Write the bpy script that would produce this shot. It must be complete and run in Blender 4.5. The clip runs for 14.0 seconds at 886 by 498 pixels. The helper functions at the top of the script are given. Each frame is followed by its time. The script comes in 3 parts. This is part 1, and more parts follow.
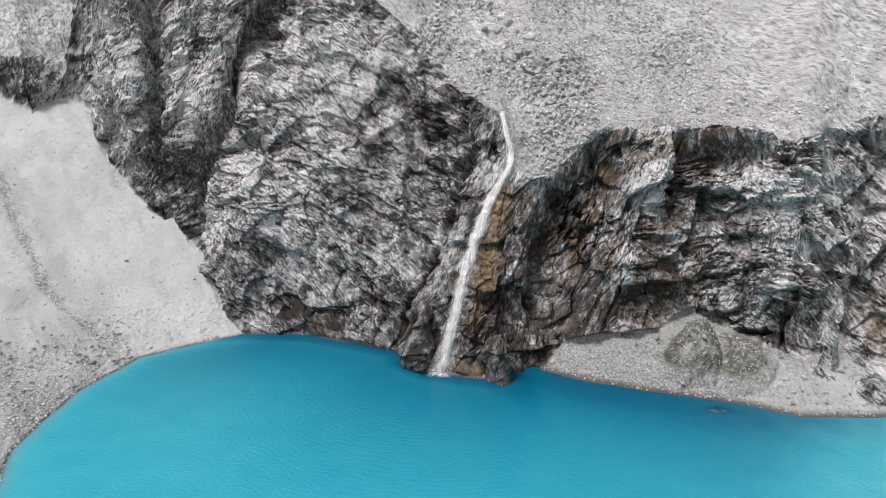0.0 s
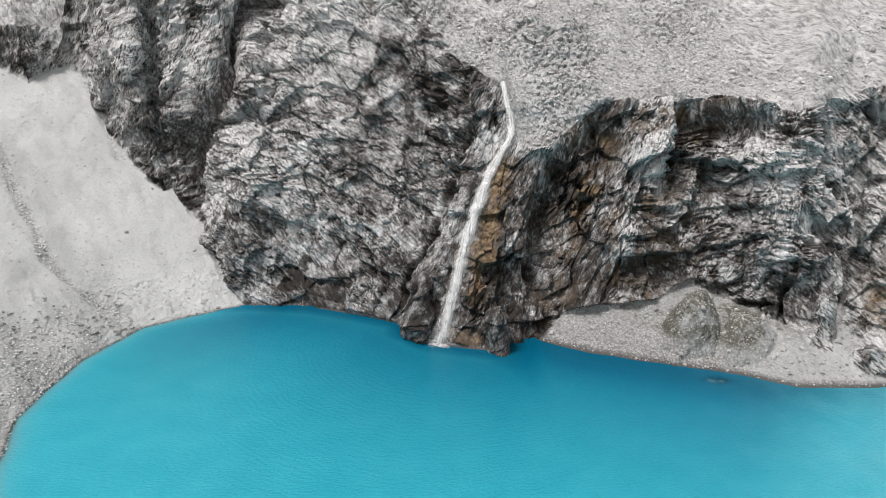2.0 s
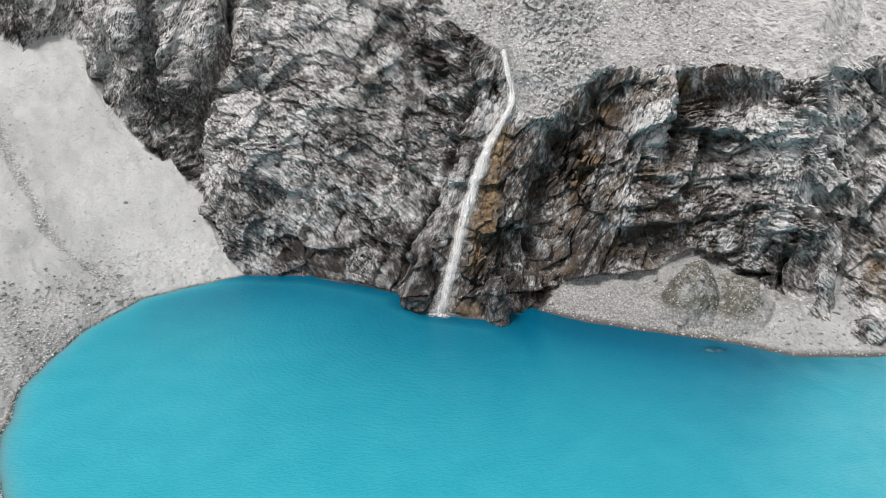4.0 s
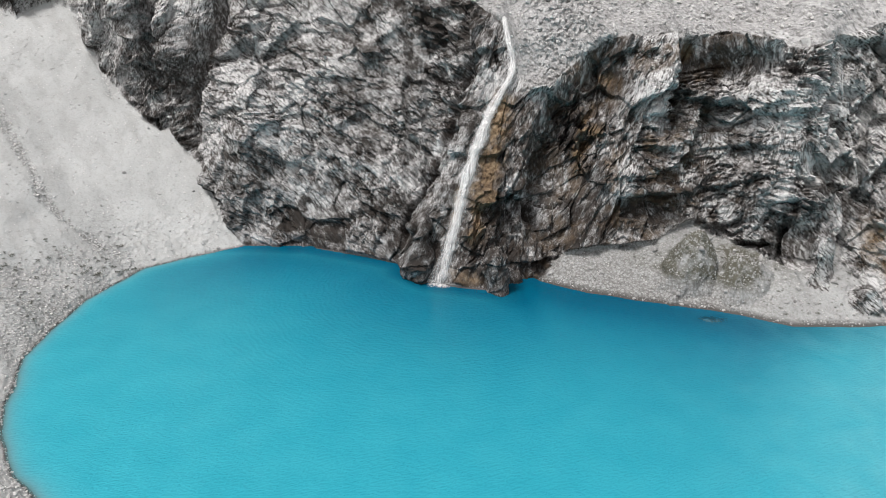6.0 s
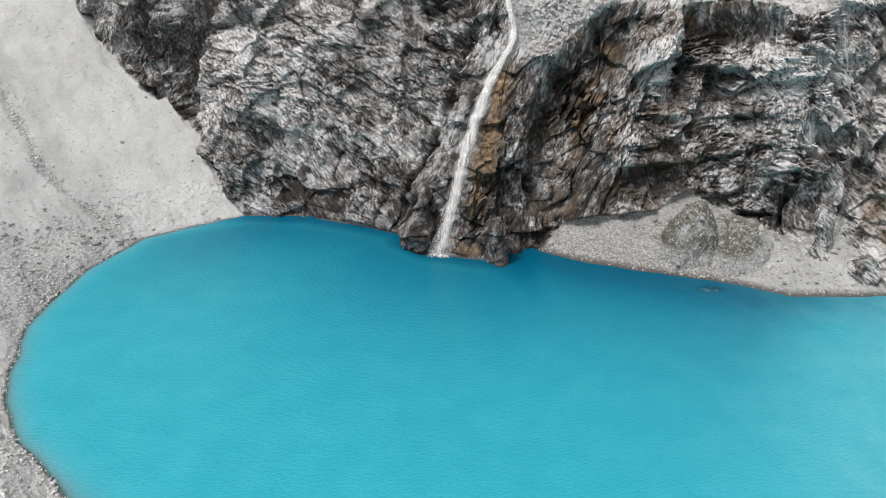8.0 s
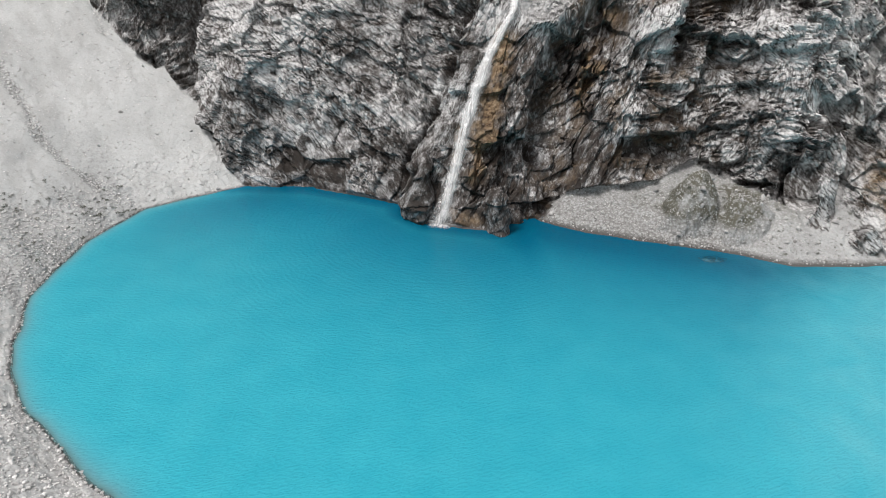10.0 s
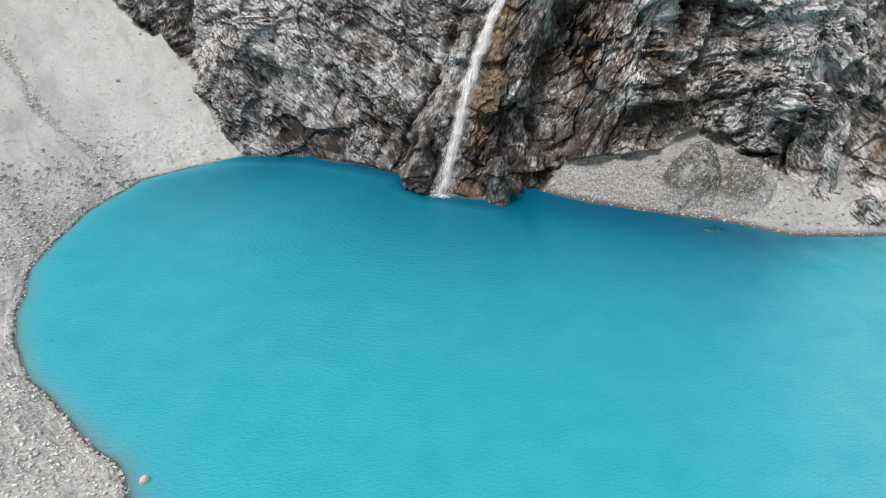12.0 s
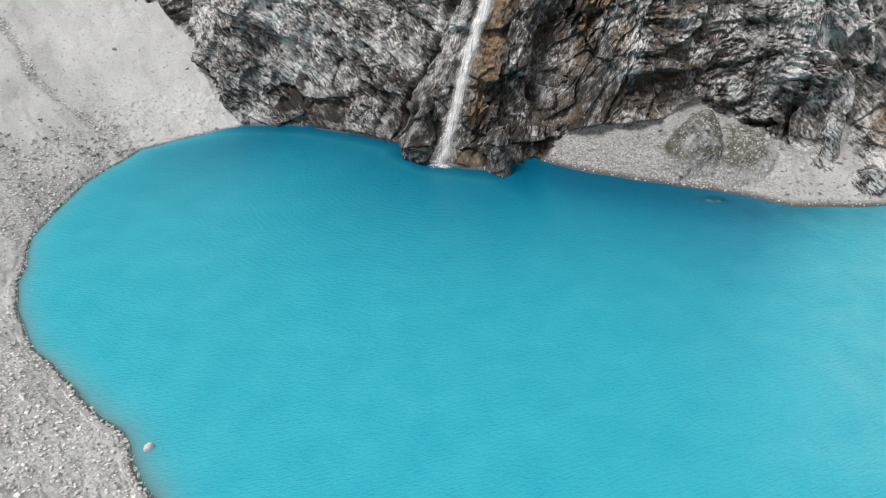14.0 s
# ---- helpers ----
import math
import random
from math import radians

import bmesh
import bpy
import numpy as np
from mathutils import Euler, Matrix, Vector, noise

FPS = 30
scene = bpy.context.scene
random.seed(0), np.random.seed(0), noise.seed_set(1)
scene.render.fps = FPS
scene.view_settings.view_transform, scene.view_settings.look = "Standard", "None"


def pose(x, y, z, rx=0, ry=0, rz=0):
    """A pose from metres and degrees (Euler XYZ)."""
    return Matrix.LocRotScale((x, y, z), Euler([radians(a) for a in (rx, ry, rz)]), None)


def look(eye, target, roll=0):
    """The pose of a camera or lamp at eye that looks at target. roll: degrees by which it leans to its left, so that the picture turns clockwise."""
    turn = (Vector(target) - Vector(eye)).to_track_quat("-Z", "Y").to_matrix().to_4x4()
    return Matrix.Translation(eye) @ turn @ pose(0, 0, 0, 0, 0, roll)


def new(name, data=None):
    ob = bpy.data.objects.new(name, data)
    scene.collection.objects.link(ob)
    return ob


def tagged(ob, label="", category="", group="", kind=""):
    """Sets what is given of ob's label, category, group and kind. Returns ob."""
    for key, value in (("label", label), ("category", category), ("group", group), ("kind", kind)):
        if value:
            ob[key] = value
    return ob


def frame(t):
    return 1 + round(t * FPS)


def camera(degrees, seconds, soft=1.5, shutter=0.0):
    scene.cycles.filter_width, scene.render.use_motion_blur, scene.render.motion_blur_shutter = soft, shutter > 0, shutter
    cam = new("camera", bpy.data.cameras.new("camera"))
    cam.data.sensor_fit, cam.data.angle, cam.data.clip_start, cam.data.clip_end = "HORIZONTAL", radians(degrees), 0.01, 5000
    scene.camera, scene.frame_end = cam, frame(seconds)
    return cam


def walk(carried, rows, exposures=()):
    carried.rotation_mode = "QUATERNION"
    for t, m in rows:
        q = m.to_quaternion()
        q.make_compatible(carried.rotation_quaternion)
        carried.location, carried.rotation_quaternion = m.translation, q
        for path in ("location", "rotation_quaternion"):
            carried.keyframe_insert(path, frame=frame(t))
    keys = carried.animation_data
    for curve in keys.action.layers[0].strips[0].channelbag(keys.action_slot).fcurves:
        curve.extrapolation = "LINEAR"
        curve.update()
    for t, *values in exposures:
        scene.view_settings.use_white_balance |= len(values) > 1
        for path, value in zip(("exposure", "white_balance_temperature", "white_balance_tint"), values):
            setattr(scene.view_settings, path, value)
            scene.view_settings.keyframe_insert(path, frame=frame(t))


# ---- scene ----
# ---- camera: it hovers over the lake and tilts slowly down ----
EYE_HEIGHT = 60.0
cam = camera(66.94, 14.0, 0.8)
TILTS = [(0.0, 15.0, 0.0, 0.0), (1.0, 16.2, 0.01, 0.01), (3.0, 18.71, 0.01, 0.01), (5.5, 21.87, -0.03, 0.025), (8.0, 25.06, -0.02, 0.025), (10.5, 28.23, 0.06, -0.08), (12.0, 30.14, 0.11, -0.10), (14.0, 32.68, 0.14, -0.12)]
walk(cam, [(t, pose(0, 0, EYE_HEIGHT, 90 - down, 0, left) @ pose(0, 0, 0, 0, 0, lean)) for t, down, left, lean in TILTS],
     [(0.0, -0.03, 6480, 14), (2.0, -0.03, 6550, 12), (14.0, -0.03, 6550, 12)])

# ---- light: an overcast mountain sky with a broad, weak sun ----
SUN_ELEVATION, SUN_BEARING = radians(64), radians(235)
world = bpy.data.worlds.new("overcast_sky")
scene.world = world
world.use_nodes = True
wt = world.node_tree
sky = wt.nodes.new("ShaderNodeTexSky")
sky.sky_type, sky.sun_disc = "NISHITA", False
sky.sun_elevation, sky.sun_rotation = SUN_ELEVATION, SUN_BEARING
sky.air_density, sky.dust_density, sky.ozone_density = 1.0, 5.0, 0.6
cloud = wt.nodes.new("ShaderNodeHueSaturation")
cloud.inputs["Saturation"].default_value = 0.2
wt.links.new(sky.outputs["Color"], cloud.inputs["Color"])
wt.links.new(cloud.outputs["Color"], wt.nodes["Background"].inputs["Color"])
wt.nodes["Background"].inputs["Strength"].default_value = 0.12
sun = new("sun", bpy.data.lights.new("sun", "SUN"))
sun.data.energy, sun.data.angle, sun.data.color = 2.6, radians(16), (1.0, 0.98, 0.955)
sun.matrix_world = look((0, 0, 0), (-math.sin(SUN_BEARING) * math.cos(SUN_ELEVATION),
                                    -math.cos(SUN_BEARING) * math.cos(SUN_ELEVATION), -math.sin(SUN_ELEVATION)))


# ---- materials ----
class Nodes:
    """A short hand for building one node material."""

    def __init__(self, name):
        self.mat = bpy.data.materials.new(name)
        self.mat.use_nodes = True
        self.tree = self.mat.node_tree
        self.bsdf = self.tree.nodes["Principled BSDF"]
        self.out = self.tree.nodes["Material Output"]
        self.place = self.add("ShaderNodeTexCoord").outputs["Object"]

    def add(self, kind, **values):
        node = self.tree.nodes.new(kind)
        for key, value in values.items():
            node.inputs[key].default_value = value
        return node

    def link(self, a, b):
        self.tree.links.new(a, b)

    def scaled(self, sx, sy, sz, turn=(0, 0, 0), source=None):
        m = self.add("ShaderNodeMapping")
        m.vector_type = "TEXTURE"
        m.inputs["Scale"].default_value = (1 / sx, 1 / sy, 1 / sz)
        m.inputs["Rotation"].default_value = [radians(a) for a in turn]
        self.link(source or self.place, m.inputs["Vector"])
        return m.outputs["Vector"]

    def noise(self, vector, scale, detail=6.0, rough=0.6, twist=0.0):
        n = self.add("ShaderNodeTexNoise", Scale=scale, Detail=detail, Roughness=rough, Distortion=twist)
        self.link(vector, n.inputs["Vector"])
        return n.outputs["Fac"]

    def cells(self, vector, scale, feature="F1"):
        n = self.add("ShaderNodeTexVoronoi", Scale=scale)
        n.feature = feature
        self.link(vector, n.inputs["Vector"])
        return n

    def ramp(self, fac, *stops):
        r = self.add("ShaderNodeValToRGB")
        e = r.color_ramp.elements
        while len(e) < len(stops):
            e.new(0.5)
        for item, (at, c) in zip(e, stops):
            item.position = at
            item.color = (*c, 1) if isinstance(c, tuple) else (c, c, c, 1)
        self.link(fac, r.inputs["Fac"])
        return r.outputs["Color"]

    def calc(self, op, a, b):
        n = self.add("ShaderNodeMath")
        n.operation = op
        for i, v in enumerate((a, b)):
            if isinstance(v, (int, float)):
                n.inputs[i].default_value = v
            else:
                self.link(v, n.inputs[i])
        return n.outputs["Value"]

    def mix(self, fac, a, b, blend="MIX"):
        n = self.add("ShaderNodeMix")
        n.data_type, n.blend_type = "RGBA", blend
        for key, v in ((0, fac), (6, a), (7, b)):
            if isinstance(v, (int, float)):
                n.inputs[key].default_value = v
            elif isinstance(v, tuple):
                n.inputs[key].default_value = (*v, 1)
            else:
                self.link(v, n.inputs[key])
        return n.outputs[2]

    def attribute(self, name):
        a = self.add("ShaderNodeAttribute")
        a.attribute_name = name
        return a.outputs["Fac"]

    def finish(self, colour, rough, height=None, strength=0.5, distance=0.1):
        for v, key in ((colour, "Base Color"), (rough, "Roughness")):
            if isinstance(v, (int, float)):
                self.bsdf.inputs[key].default_value = v
            elif isinstance(v, tuple):
                self.bsdf.inputs[key].default_value = (*v, 1)
            else:
                self.link(v, self.bsdf.inputs[key])
        if height is not None:
            b = self.add("ShaderNodeBump", Strength=strength, Distance=distance)
            self.link(height, b.inputs["Height"])
            self.link(b.outputs["Normal"], self.bsdf.inputs["Normal"])
        return self.mat


def rock_material():
    n = Nodes("folded_grey_rock")

    def shifted(scale, detail, reach):
        bend = n.add("ShaderNodeTexNoise", Scale=scale, Detail=detail)
        n.link(n.place, bend.inputs["Vector"])
        shift = n.add("ShaderNodeVectorMath")
        shift.operation = "MULTIPLY_ADD"
        n.link(bend.outputs["Color"], shift.inputs[0])
        shift.inputs[1].default_value = (reach, reach, reach)
        n.link(n.place, shift.inputs[2])
        return shift.outputs["Vector"]

    bent, jagged = shifted(0.08, 2.0, 2.5), shifted(0.7, 5.0, 1.1)
    rising = n.attribute("uprise")

    def either(down, up):
        return n.mix(rising, down, up)

    layer = either(n.noise(n.scaled(0.36, 0.36, 1.5, (0, 32, 0), bent), 1.1, 10, 0.78), n.noise(n.scaled(0.34, 0.34, 1.5, (0, -58, 0), bent), 1.1, 10, 0.78))
    broad = n.noise(n.place, 0.06, 4, 0.6)
    mid = n.noise(jagged, 0.32, 8, 0.72)
    fine = n.noise(n.place, 3.0, 9, 0.82)
    drip = n.noise(n.scaled(1.3, 1.3, 0.11), 1.0, 8, 0.74)
    # joints: the edges of long slabs, broken off here and there
    wide_joint = either(n.cells(n.scaled(0.5, 0.5, 1.2, (0, 34, 0), jagged), 0.42, "DISTANCE_TO_EDGE").outputs["Distance"], n.cells(n.scaled(0.42, 0.42, 1.2, (0, -60, 0), jagged), 0.42, "DISTANCE_TO_EDGE").outputs["Distance"])
    thin_joint = either(n.cells(n.scaled(0.45, 0.45, 1.3, (0, 30, 0), jagged), 1.15, "DISTANCE_TO_EDGE").outputs["Distance"], n.cells(n.scaled(0.36, 0.36, 1.3, (0, -64, 0), jagged), 1.15, "DISTANCE_TO_EDGE").outputs["Distance"])
    broken = n.ramp(n.noise(n.place, 0.33, 5, 0.7), (0.42, 0.0), (0.60, 1.0))
    rugged = n.ramp(n.noise(n.place, 0.15, 5, 0.68), (0.40, 0.35), (0.56, 1.0))
    tone = n.calc("ADD", n.calc("MULTIPLY", layer, 0.40), n.calc("MULTIPLY", mid, 0.36))
    tone = n.calc("ADD", tone, n.calc("MULTIPLY", fine, 0.45))
    tone = n.calc("ADD", tone, n.calc("MULTIPLY", broad, 0.40))
    tone = n.calc("ADD", tone, n.calc("MULTIPLY", n.attribute("shade"), 0.30))
    tone = n.calc("ADD", tone, n.calc("SUBTRACT", -0.028, n.calc("MULTIPLY", rugged, 0.08)))
    base = n.ramp(tone, (0.775, (0.042, 0.038, 0.035)), (0.835, (0.165, 0.161, 0.157)), (0.905, (0.37, 0.367, 0.363)), (1.0, (0.62, 0.617, 0.61)))
    fleck = either(n.noise(n.scaled(0.40, 0.40, 2.0, (0, 42, 0), bent), 1.7, 9, 0.76), n.noise(n.scaled(0.36, 0.36, 2.0, (0, -64, 0), bent), 1.7, 9, 0.76))
    base = n.mix(n.calc("MULTIPLY", rugged, n.ramp(fleck, (0.465, 0.95), (0.49, 0.0))), base, (0.036, 0.031, 0.027))
    stain = n.calc("MULTIPLY", n.ramp(drip, (0.48, 0.0), (0.57, 0.85)), n.ramp(n.noise(n.place, 0.13, 5, 0.65), (0.47, 0.0), (0.60, 1.0)))
    base = n.mix(stain, base, (0.060, 0.050, 0.043))
    base = n.mix(n.calc("MULTIPLY", broken, n.ramp(wide_joint, (0.0, 0.95), (0.022, 0.0))), base, (0.032, 0.026, 0.022))
    base = n.mix(n.calc("MULTIPLY", n.calc("MULTIPLY", broken, rugged), n.ramp(thin_joint, (0.0, 0.85), (0.04, 0.0))), base, (0.036, 0.030, 0.026))
    # one mask darkens damp rock and paints shade into the wall's recesses
    wet_shade = n.attribute("wet_shade")
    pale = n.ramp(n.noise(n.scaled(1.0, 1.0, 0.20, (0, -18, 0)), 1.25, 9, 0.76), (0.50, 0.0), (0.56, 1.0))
    darkened = n.mix(n.calc("MULTIPLY", pale, 0.75), n.mix(0.84, base, (0.033, 0.026, 0.022)), base)
    base = n.mix(wet_shade, base, darkened)
    rust = n.ramp(n.noise(n.place, 0.8, 8, 0.75), (0.36, (0.045, 0.028, 0.018)), (0.50, (0.175, 0.122, 0.074)), (0.68, (0.35, 0.275, 0.19)))
    base = n.mix(n.attribute("rust"), base, rust)
    height = n.calc("ADD", n.calc("MULTIPLY", layer, 0.8), n.calc("MULTIPLY", n.calc("MULTIPLY", fleck, rugged), 1.6))
    height = n.calc("ADD", height, n.calc("MULTIPLY", fine, 0.55))
    height = n.calc("ADD", height, n.calc("MULTIPLY", broken, n.ramp(wide_joint, (0.0, 0.0), (0.06, 0.6))))
    height = n.calc("ADD", height, n.calc("MULTIPLY", n.calc("MULTIPLY", broken, rugged), n.ramp(thin_joint, (0.0, 0.0), (0.10, 0.35))))
    rough = n.mix(wet_shade, (0.92, 0.92, 0.92), (0.55, 0.55, 0.55))
    n.bsdf.inputs["Specular IOR Level"].default_value = 0.12
    return n.finish(base, rough, height, 0.5, 0.35)


def scree_material(name, low, high):
    """Loose stones: low and high are the greys between which it varies."""
    n = Nodes(name)
    big = n.noise(n.place, 0.05, 4, 0.6, 0.5)
    runs = n.noise(n.scaled(0.5, 0.16, 0.3, (0, 0, 34)), 0.6, 6, 0.65, 0.3)
    mid = n.noise(n.place, 2.2, 6, 0.75)
    stones = n.cells(n.place, 1.9)
    tint = n.ramp(big, (0.35, (low * 0.98, low, low * 0.985)), (0.65, (high * 0.98, high, high * 0.985)))
    tint = n.mix(n.ramp(runs, (0.40, 0.4), (0.52, 0.0)), tint, (low * 0.78, low * 0.77, low * 0.75))
    pebble = n.cells(n.place, 3.4)
    tint = n.mix(n.ramp(pebble.outputs["Distance"], (0.10, 0.45), (0.26, 0.0)), tint, (0.62, 0.62, 0.61))
    coarse = n.attribute("coarse")
    tint = n.mix(n.calc("MULTIPLY", n.calc("ADD", coarse, 0.3), n.ramp(mid, (0.38, 0.85), (0.5, 0.0))), tint, (0.17, 0.165, 0.155))
    tint = n.mix(n.calc("MULTIPLY", coarse, n.ramp(stones.outputs["Distance"], (0.3, 0.0), (0.75, 0.8))), tint, (0.12, 0.117, 0.11))
    plants = n.ramp(n.noise(n.place, 1.4, 7, 0.75), (0.38, 0.0), (0.50, 1.0))
    tint = n.mix(n.calc("MULTIPLY", n.attribute("scrub"), plants), tint, (0.085, 0.082, 0.062))
    tint = n.mix(n.calc("MULTIPLY", n.attribute("wet_shade"), 0.9), tint, (0.055, 0.05, 0.045))
    height = n.calc("SUBTRACT", mid, n.calc("MULTIPLY", n.calc("MULTIPLY", stones.outputs["Distance"], coarse), 0.9))
    return n.finish(tint, 0.95, height, 0.3, 0.15)


def slope_material():
    n = Nodes("rubble_and_slab_rock")
    big = n.noise(n.place, 0.06, 5, 0.65, 0.8)
    streak = n.noise(n.scaled(0.8, 0.24, 0.45, (0, 0, 38)), 1.5, 10, 0.8)
    stones = n.cells(n.place, 1.3)
    mid = n.noise(n.place, 1.8, 7, 0.75)
    coarse = n.attribute("coarse")
    speck = n.noise(n.place, 1.5, 9, 0.8)
    tint = n.ramp(n.mix(coarse, streak, speck), (0.42, (0.15, 0.149, 0.147)), (0.485, (0.39, 0.389, 0.386)), (0.60, (0.61, 0.609, 0.604)))
    tint = n.mix(n.ramp(big, (0.4, 0.35), (0.58, 0.0)), tint, (0.30, 0.295, 0.288))
    tint = n.mix(n.calc("MULTIPLY", coarse, n.ramp(stones.outputs["Distance"], (0.35, 0.0), (0.85, 0.45))), tint, (0.24, 0.237, 0.231))
    tint = n.mix(n.calc("MULTIPLY", n.calc("ADD", coarse, 0.25), n.ramp(mid, (0.36, 0.6), (0.43, 0.0))), tint, (0.16, 0.157, 0.152))
    line = n.calc("ABSOLUTE", n.calc("SUBTRACT", n.noise(n.scaled(0.8, 0.10, 0.2, (0, 0, 38)), 0.5, 7, 0.7), 0.5), 0.0)
    tint = n.mix(n.ramp(line, (0.0, 0.6), (0.02, 0.0)), tint, (0.12, 0.117, 0.11))
    tint = n.mix(n.attribute("rust"), tint, (0.42, 0.37, 0.32))
    height = n.calc("SUBTRACT", n.calc("ADD", mid, n.mix(coarse, streak, speck)), n.calc("MULTIPLY", n.calc("MULTIPLY", stones.outputs["Distance"], coarse), 0.8))
    return n.finish(tint, 0.92, height, 0.6, 0.3)


def water_material(foot):
    n = Nodes("glacial_lake_water")
    wind = n.noise(n.scaled(1.0, 2.2, 1.0, (0, 0, 24)), 1.25, 4, 0.55, 0.4)
    swell = n.noise(n.place, 0.16, 3, 0.5)
    centre = n.add("ShaderNodeVectorMath")
    centre.operation = "SUBTRACT"
    n.link(n.place, centre.inputs[0])
    centre.inputs[1].default_value = foot
    length = n.add("ShaderNodeVectorMath")
    length.operation = "LENGTH"
    n.link(centre.outputs["Vector"], length.inputs[0])
    wobble = n.calc("ADD", length.outputs["Value"], n.calc("MULTIPLY", n.noise(n.place, 0.25, 2, 0.5), 3.0))
    rings = n.calc("SINE", n.calc("MULTIPLY", wobble, 5.2), 0.0)
    fade = n.ramp(n.calc("DIVIDE", length.outputs["Value"], 100.0), (0.06, 0.0), (0.2, 1.0), (0.45, 0.6), (0.75, 0.0))
    height = n.calc("ADD", wind, n.calc("MULTIPLY", n.calc("MULTIPLY", rings, fade), 0.065))
    tint = n.ramp(swell, (0.3, (0.026, 0.332, 0.420)), (0.7, (0.036, 0.364, 0.450)))
    # dark reflection of wall and bank, painted into the water colour
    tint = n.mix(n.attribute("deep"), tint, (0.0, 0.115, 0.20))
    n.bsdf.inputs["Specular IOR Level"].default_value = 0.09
    # a still darker painted band close along the wall
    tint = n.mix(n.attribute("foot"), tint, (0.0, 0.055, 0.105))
    sky_glare = n.calc("MULTIPLY", n.attribute("sky_glare"), n.ramp(n.noise(n.place, 0.11, 5, 0.6, 0.4), (0.35, 0.35), (0.65, 1.0)))
    tint = n.mix(sky_glare, tint, (0.17, 0.47, 0.53))
    shallow = n.attribute("shallow")
    tint = n.mix(shallow, tint, (0.24, 0.30, 0.28))
    n.bsdf.inputs["IOR"].default_value = 1.333
    n.finish(tint, 0.1, height, 0.9, 0.30)
    clear = n.add("ShaderNodeBsdfTransparent")
    clear.inputs["Color"].default_value = (0.72, 0.86, 0.86, 1)
    blend = n.add("ShaderNodeMixShader")
    n.link(n.attribute("clear"), blend.inputs[0])
    n.link(n.bsdf.outputs[0], blend.inputs[1])
    n.link(clear.outputs[0], blend.inputs[2])
    n.link(blend.outputs[0], n.out.inputs["Surface"])
    return n.mat


def falling_water_material(name, low, high, streak_scale):
    n = Nodes(name)
    uv = n.add("ShaderNodeTexCoord").outputs["UV"]
    strands = n.noise(n.scaled(streak_scale, 0.55, 1.0, source=uv), 1.0, 6, 0.7, 0.3)
    edge = n.attribute("edge")
    thick = n.calc("MULTIPLY", n.ramp(strands, (low, 0.0), (high, 1.0)), edge)
    n.finish((0.82, 0.82, 0.81), 0.5)
    clear = n.add("ShaderNodeBsdfTransparent")
    blend = n.add("ShaderNodeMixShader")
    n.link(thick, blend.inputs[0])
    n.link(clear.outputs[0], blend.inputs[1])
    n.link(n.bsdf.outputs[0], blend.inputs[2])
    n.link(blend.outputs[0], n.out.inputs["Surface"])
    return n.mat


def boulder_material(name, scale):
    n = Nodes(name)
    info = n.add("ShaderNodeObjectInfo").outputs["Random"]
    geo = n.add("ShaderNodeNewGeometry").outputs["Random Per Island"]
    pick = n.calc("FRACT", n.calc("ADD", info, geo), 0.0)
    tint = n.ramp(pick, *((at, tuple(scale * c for c in grey)) for at, grey in ((0.0, (0.33, 0.324, 0.315)), (0.5, (0.52, 0.512, 0.50)), (1.0, (0.68, 0.67, 0.655)))))
    speck = n.noise(n.place, 4.0, 6, 0.7)
    tint = n.mix(n.ramp(speck, (0.36, 0.5), (0.52, 0.0)), tint, (0.18, 0.175, 0.17))
    return n.finish(tint, 0.9, speck, 0.6, 0.12)


def shrub_material():
    n = Nodes("grey_green_leaves")
    geo = n.add("ShaderNodeNewGeometry").outputs["Random Per Island"]
    tint = n.ramp(geo, (0.0, (0.05, 0.055, 0.04)), (0.6, (0.10, 0.105, 0.08)), (1.0, (0.17, 0.17, 0.13)))
    return n.finish(tint, 0.8)


# ---- plan of the place: bearings in degrees from straight ahead, metres otherwise; the lake is level 0 ----
# the water's edge, round the lake
SHORE = [(-30.5, 45), (-37.8, 53.6), (-46.1, 60.9), (-54.9, 68.2), (-61, 75.5), (-65.6, 83.9), (-70.6, 97.1), (-71.1, 106.9),
         (-70.7, 118.7), (-65.3, 133.8), (-56.4, 140.5), (-46.3, 146.8), (-30.7, 146.1), (-18.4, 141.2), (-8.7, 136.8), (-8.1, 131.5),
         (-2.8, 126.4), (11.5, 122), (13.5, 125.9), (20.1, 127.2), (29.1, 122), (43.6, 116.5), (55.8, 112.1), (63.9, 107.7),
         (74, 107.1), (80.6, 107.9), (100, 104), (135, 80), (150, 40), (140, -10), (90, -45), (30, -50), (-15, -30), (-25, 15)]
# the foot of the rock wall
WALL = [(-260, 60), (-175, 160), (-126, 183.5), (-114.5, 182.5), (-108, 176.5), (-107.5, 187), (-106, 193.5), (-102.5, 186.5), (-94.5, 179.5), (-82.5, 171.8), (-64, 161),
        (-53.5, 149), (-47.5, 146.8), (-31, 145.8), (-18.4, 140.9), (-9.4, 136.5), (-8.2, 131.5), (-2.8, 126.6), (4, 124.2), (8, 123.0), (11.5, 121.8),
        (13.5, 125.6), (20, 127.6), (25.5, 130.5), (32.4, 130), (44.3, 128.6), (52.4, 131), (59.2, 125), (68, 117), (77, 118), (82, 109),
        (110, 101), (150, 78), (185, 30), (240, -40)]
BEHIND = [(3000, -300), (3000, 3000), (-3000, 3000), (-3000, 0)]
